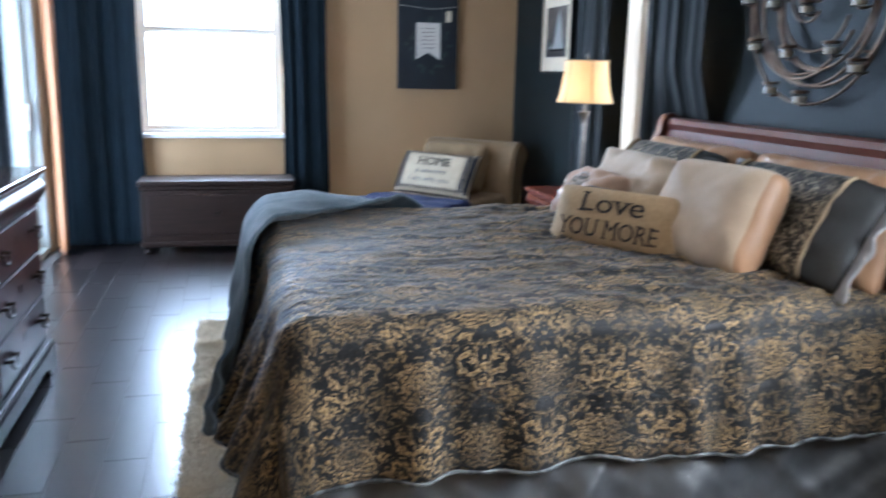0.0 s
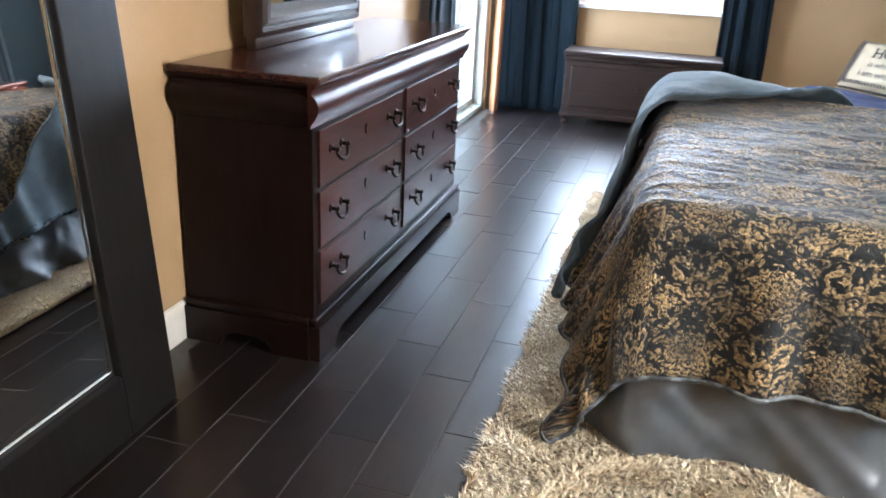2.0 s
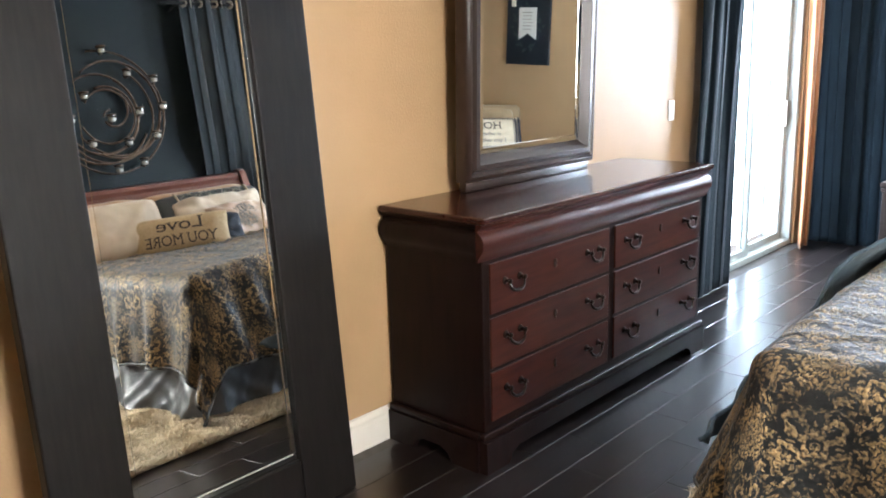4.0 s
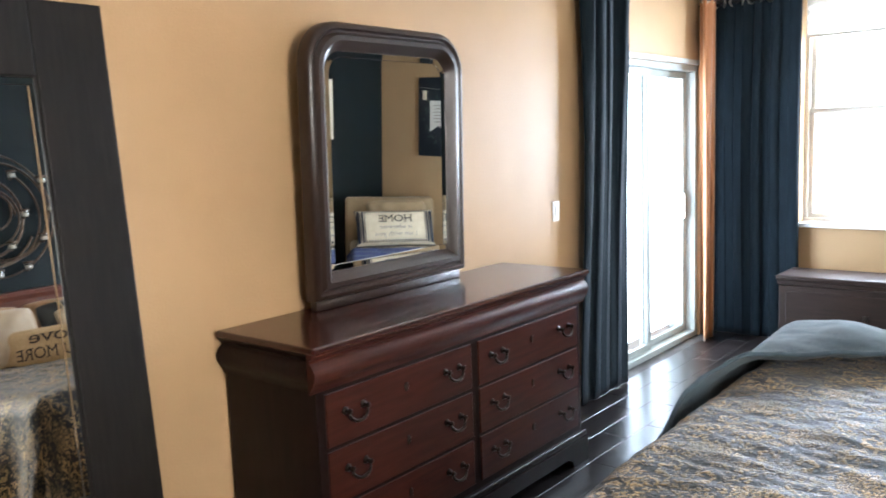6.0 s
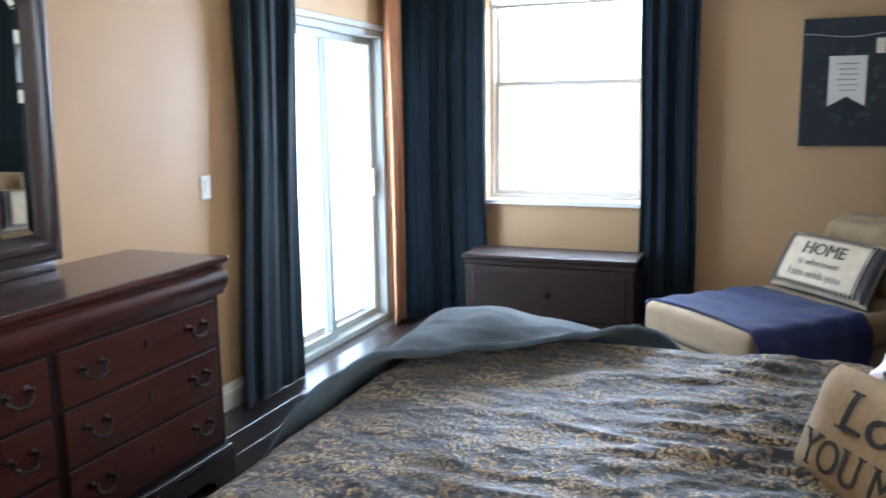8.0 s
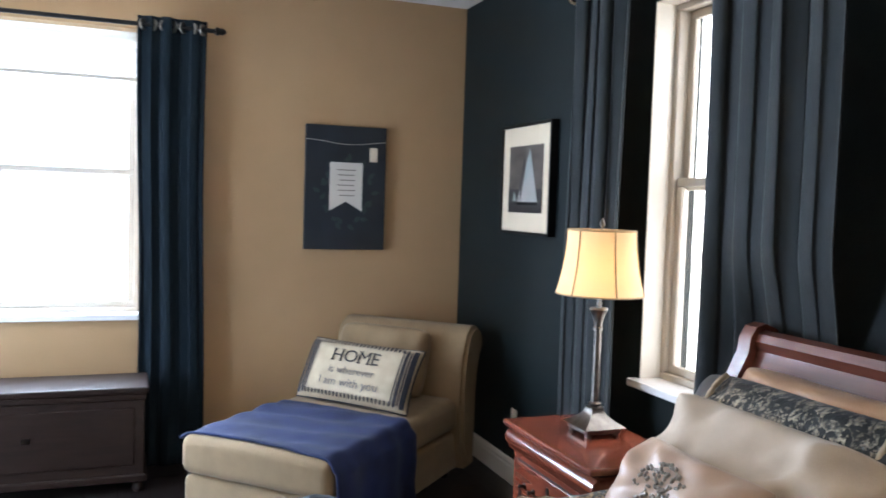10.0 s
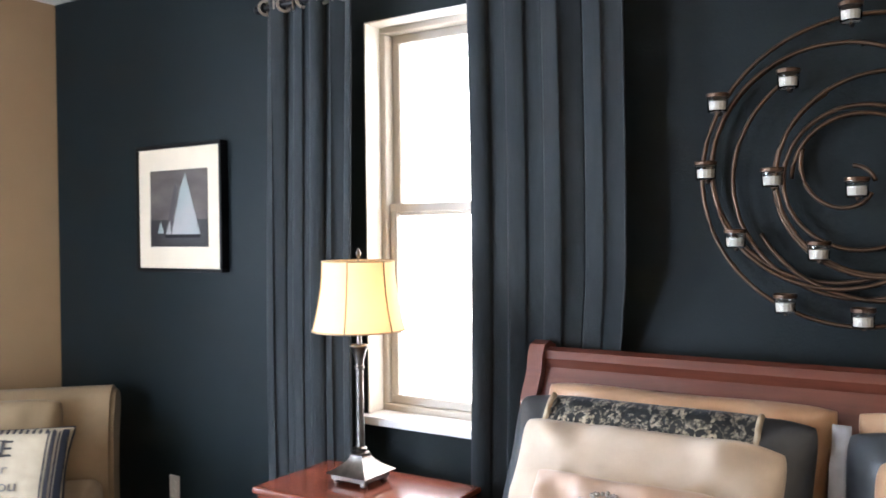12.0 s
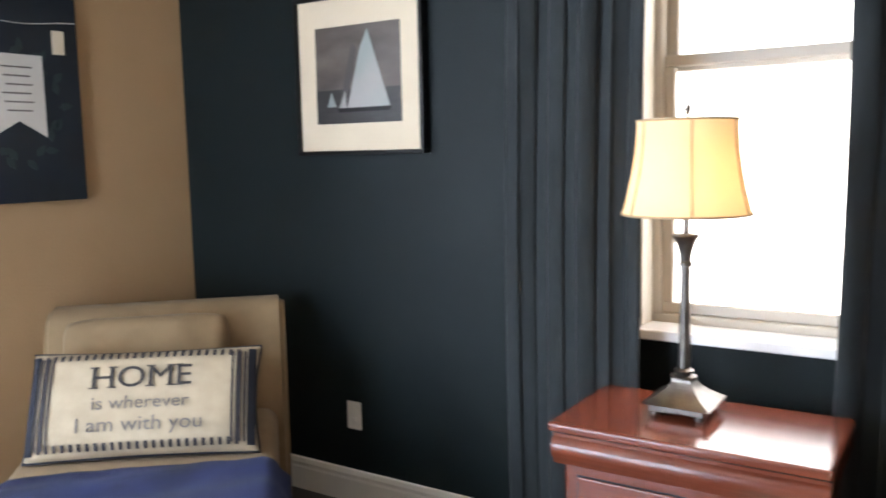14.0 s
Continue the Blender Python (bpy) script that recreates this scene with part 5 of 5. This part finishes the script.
part("photo_sail", flat([(0.055, -0.12), (0.09, -0.12), (0.02, 0.12), (0.0, 0.10)], -0.0347), SAIL_GREY, pic)
part("photo_sail", flat([(0.105, -0.12), (0.15, -0.12), (0.128, -0.065)], -0.0347), SAIL, pic)
part("photo_sail", flat([(0.052, -0.125), (0.088, -0.125), (0.058, -0.06)], -0.0362), SAIL, pic)
part("photo_hull", flat([(-0.15, -0.142), (0.09, -0.142), (0.10, -0.128), (-0.16, -0.128)], -0.0347), BLACK, pic)


def plate(name, m, label, kind):
    root = thing(name, m, label, kind)
    part("cover_plate", box(-0.006, -0.036, -0.058, 0.0, 0.036, 0.058, 0.004), PLATE, root)
    if kind == "switch":
        part("rocker", box(-0.010, -0.016, -0.033, -0.005, 0.016, 0.033, 0.003), PLATE, root)
    else:
        for z in (-0.02, 0.02):
            part("socket", lathe([(0.015, 0), (0.015, 0.003)], 16), PLATE, root, m=pose(-0.005, 0, z, 0, -90, 0))
    return root


plate("light_switch", pose(XW + 0.001, -2.415, 1.175, 0, 0, 180), "white rocker light switch on the tan wall", "switch")
plate("wall_outlet", pose(-0.001, -0.935, 0.372), "white double wall outlet on the dark wall", "outlet")


# ---- candle sconce ----
def sconce():
    root = thing("candle_sconce", pose(-0.0, -3.97, 1.735), "round bronze spiral candle sconce with glass votive cups", "sconce")
    def strand(cy, cz, r0, r1, a0, a1, x0, x1):
        """A bent tube that winds from radius r0 to r1 between two angles in degrees, 0 to the north."""
        n = max(12, int(abs(a1 - a0) / 6))
        pts = []
        for i in range(n + 1):
            t = i / n
            r, a = r0 + (r1 - r0) * t, radians(a0 + (a1 - a0) * t)
            pts.append((x0 + (x1 - x0) * t, cy + r * math.cos(a), cz + r * math.sin(a)))
        return pts
    for cy, cz, r0, r1, a0, a1, x0, x1 in (
            (0.0, 0.025, 0.455, 0.432, 100, -215, -0.045, -0.05), (0.07, 0.055, 0.35, 0.345, 130, -150, -0.055, -0.04),
            (0.06, 0.045, 0.362, 0.352, 70, -120, -0.04, -0.06), (0.0, 0.02, 0.352, 0.36, 60, -190, -0.05, -0.04),
            (-0.06, 0.02, 0.29, 0.285, 125, -200, -0.06, -0.045), (-0.052, 0.02, 0.281, 0.296, 60, -130, -0.045, -0.06),
            (0.0, 0.015, 0.205, 0.212, 110, -160, -0.055, -0.04), (0.0, 0.018, 0.178, 0.185, 150, 0, -0.04, -0.045),
            (0.0, 0.018, 0.178, 0.055, 30, -120, -0.045, -0.05), (0.03, -0.01, 0.06, 0.07, 100, 170, -0.05, -0.06),
            (-0.05, 0.04, 0.40, 0.37, 150, 330, -0.04, -0.055)):
        part("spiral_tube", sweep(strand(cy, cz, r0, r1, a0, a1, x0, x1), 0.0068, 7), BRONZE, root, smooth=180)
    cups = ((0.39, 0.254), (0.186, 0.305), (0.427, 0.048), (0.232, 0.018), (0.339, -0.163), (0.197, -0.356), (0.02, 0.475), (0.105, -0.20), (-0.01, -0.39), (0.005, -0.02),
            (-0.32, -0.26), (-0.46, 0.15), (-0.33, 0.33), (-0.17, 0.15), (-0.17, -0.19), (-0.30, -0.01))
    for y, z in cups:
        cup = part("votive_cup", lathe([(0.026, 0.0), (0.029, 0.004), (0.031, 0.05), (0.029, 0.05), (0.027, 0.006), (0.001, 0.006)], 18), CUP_GLASS, root, "clear glass votive cup", 40, pose(-0.085, y, z - 0.025))
        cup.visible_shadow = False
        part("candle", lathe([(0.0255, 0.007), (0.0265, 0.032), (0.002, 0.033)], 14), WAX, cup)
        part("collar", lathe([(0.033, 0.046), (0.034, 0.056), (0.031, 0.058), (0.0305, 0.046), (0.033, 0.046)], 18), BRONZE, cup)
        part("stem", sweep([(-0.03, y, z - 0.02), (-0.06, y, z - 0.03), (-0.085, y, z - 0.027)], 0.005, 6), BRONZE, root)
    for y, z in ((0.0, 0.40), (-0.3, -0.2), (0.3, -0.2)):
        part("wall_mount", sweep([(-0.04, y, z), (0.0, y, z)], 0.005, 6), BRONZE, root)
    return root


sconce()

# ---- shag rug ----
RX0, RX1, RY0, RY1 = -2.63, -0.45, -5.65, -2.45
rng = np.random.default_rng(3)


def rug_tufts(x0, x1, y0, y1, count):
    """Curved wool tufts, four sides each, leaning at random."""
    bx, by = rng.uniform(x0, x1, count), rng.uniform(y0, y1, count)
    ang, bend = rng.uniform(0, 2 * np.pi, count), rng.uniform(0.012, 0.038, count)
    flow = np.array([noise.noise((a * 5, b * 5, 0)) for a, b in zip(bx, by)])
    ang = ang * 0.55 + flow * 5
    hgt, wid = rng.uniform(0.014, 0.038, count) + 0.010 * flow, rng.uniform(0.0022, 0.0050, count)
    levels = ((0.0, 0.0, 0.9), (0.75, 0.6, 1.0), (0.95, 1.4, 0.2))
    verts = np.zeros((count, 9, 3))
    for li, (zf, bf, wf) in enumerate(levels):
        for k in range(3):
            a = ang + k * 2 * np.pi / 3
            verts[:, li * 3 + k, 0] = bx + np.cos(ang) * bend * bf + np.cos(a) * wid * wf
            verts[:, li * 3 + k, 1] = by + np.sin(ang) * bend * bf + np.sin(a) * wid * wf
            verts[:, li * 3 + k, 2] = 0.008 + hgt * zf
    quads = []
    for li in range(2):
        for k in range(3):
            j = (k + 1) % 3
            quads.append((li * 3 + k, li * 3 + j, li * 3 + 3 + j, li * 3 + 3 + k))
    quads = np.array(quads)
    faces = (quads[None] + (np.arange(count) * 9)[:, None, None]).reshape(-1, 4)
    me = bpy.data.meshes.new("tufts")
    me.from_pydata(verts.reshape(-1, 3).tolist(), [], faces.tolist())
    me.materials.append(SHAG)
    me.shade_smooth()
    return me


rug = tagged(link_mesh("rug", box(RX0 + 0.01, RY0 + 0.01, 0.0, RX1, RY1 - 0.01, 0.012, 0.004), RUG), "thick cream shag rug under the bed", "rug")
for a in ((RX0, -2.15, RY0, RY1, 62000), (-2.15, -0.45, RY0, -4.80, 62000)):
    t = tagged(new("shag", rug_tufts(*a)), kind="stuff")
    t.parent = rug

# ---- floor tiles ----
TW, TL, JX = 0.1615, 0.625, -2.762


def tile_at(x0, y0, x1, y1, mesh_cache={}):
    key = (round(x1 - x0, 3), round(y1 - y0, 3))
    if key not in mesh_cache:
        bm = box(0, 0, -0.0045, x1 - x0, y1 - y0, 0.0, 0.0015, 1)
        me = bpy.data.meshes.new("tile")
        bm.to_mesh(me)
        bm.free()
        me.materials.append(TILE)
        mesh_cache[key] = me
    ob = new("tile", mesh_cache[key])
    ob.location = (x0, y0, 0)
    ob.parent = floor
    return ob


rest = bmesh.new()
offs = (0.0, 0.196, 0.425, 0.185)
for c in range(-19, 18):
    x1 = JX - c * TW
    x0 = x1 - TW
    if x0 < XW - 0.02 or x0 > 0.0:
        continue
    o = offs[c % 4] if c >= 0 else (0.31 * c) % TL
    k = -10
    while True:
        y0 = -4.700 + o + k * TL
        k += 1
        if y0 > -0.02:
            break
        if y0 + TL < YS:
            continue
        a, b = max(x0, XW) + 0.0017, min(x1, 0.0) - 0.0017
        p, q = max(y0, YS) + 0.0017, min(y0 + TL, 0.0) - 0.0017
        if q - p < 0.02 or b - a < 0.02:
            continue
        if x0 < -2.35 and y0 > -6.6:
            tile_at(a, p, b, q)
        else:
            box(a, p, -0.0045, b, q, 0.0, bm=rest)
far_tiles = part("far_tiles", rest, TILE, floor)
far_tiles["kind"] = "stuff"
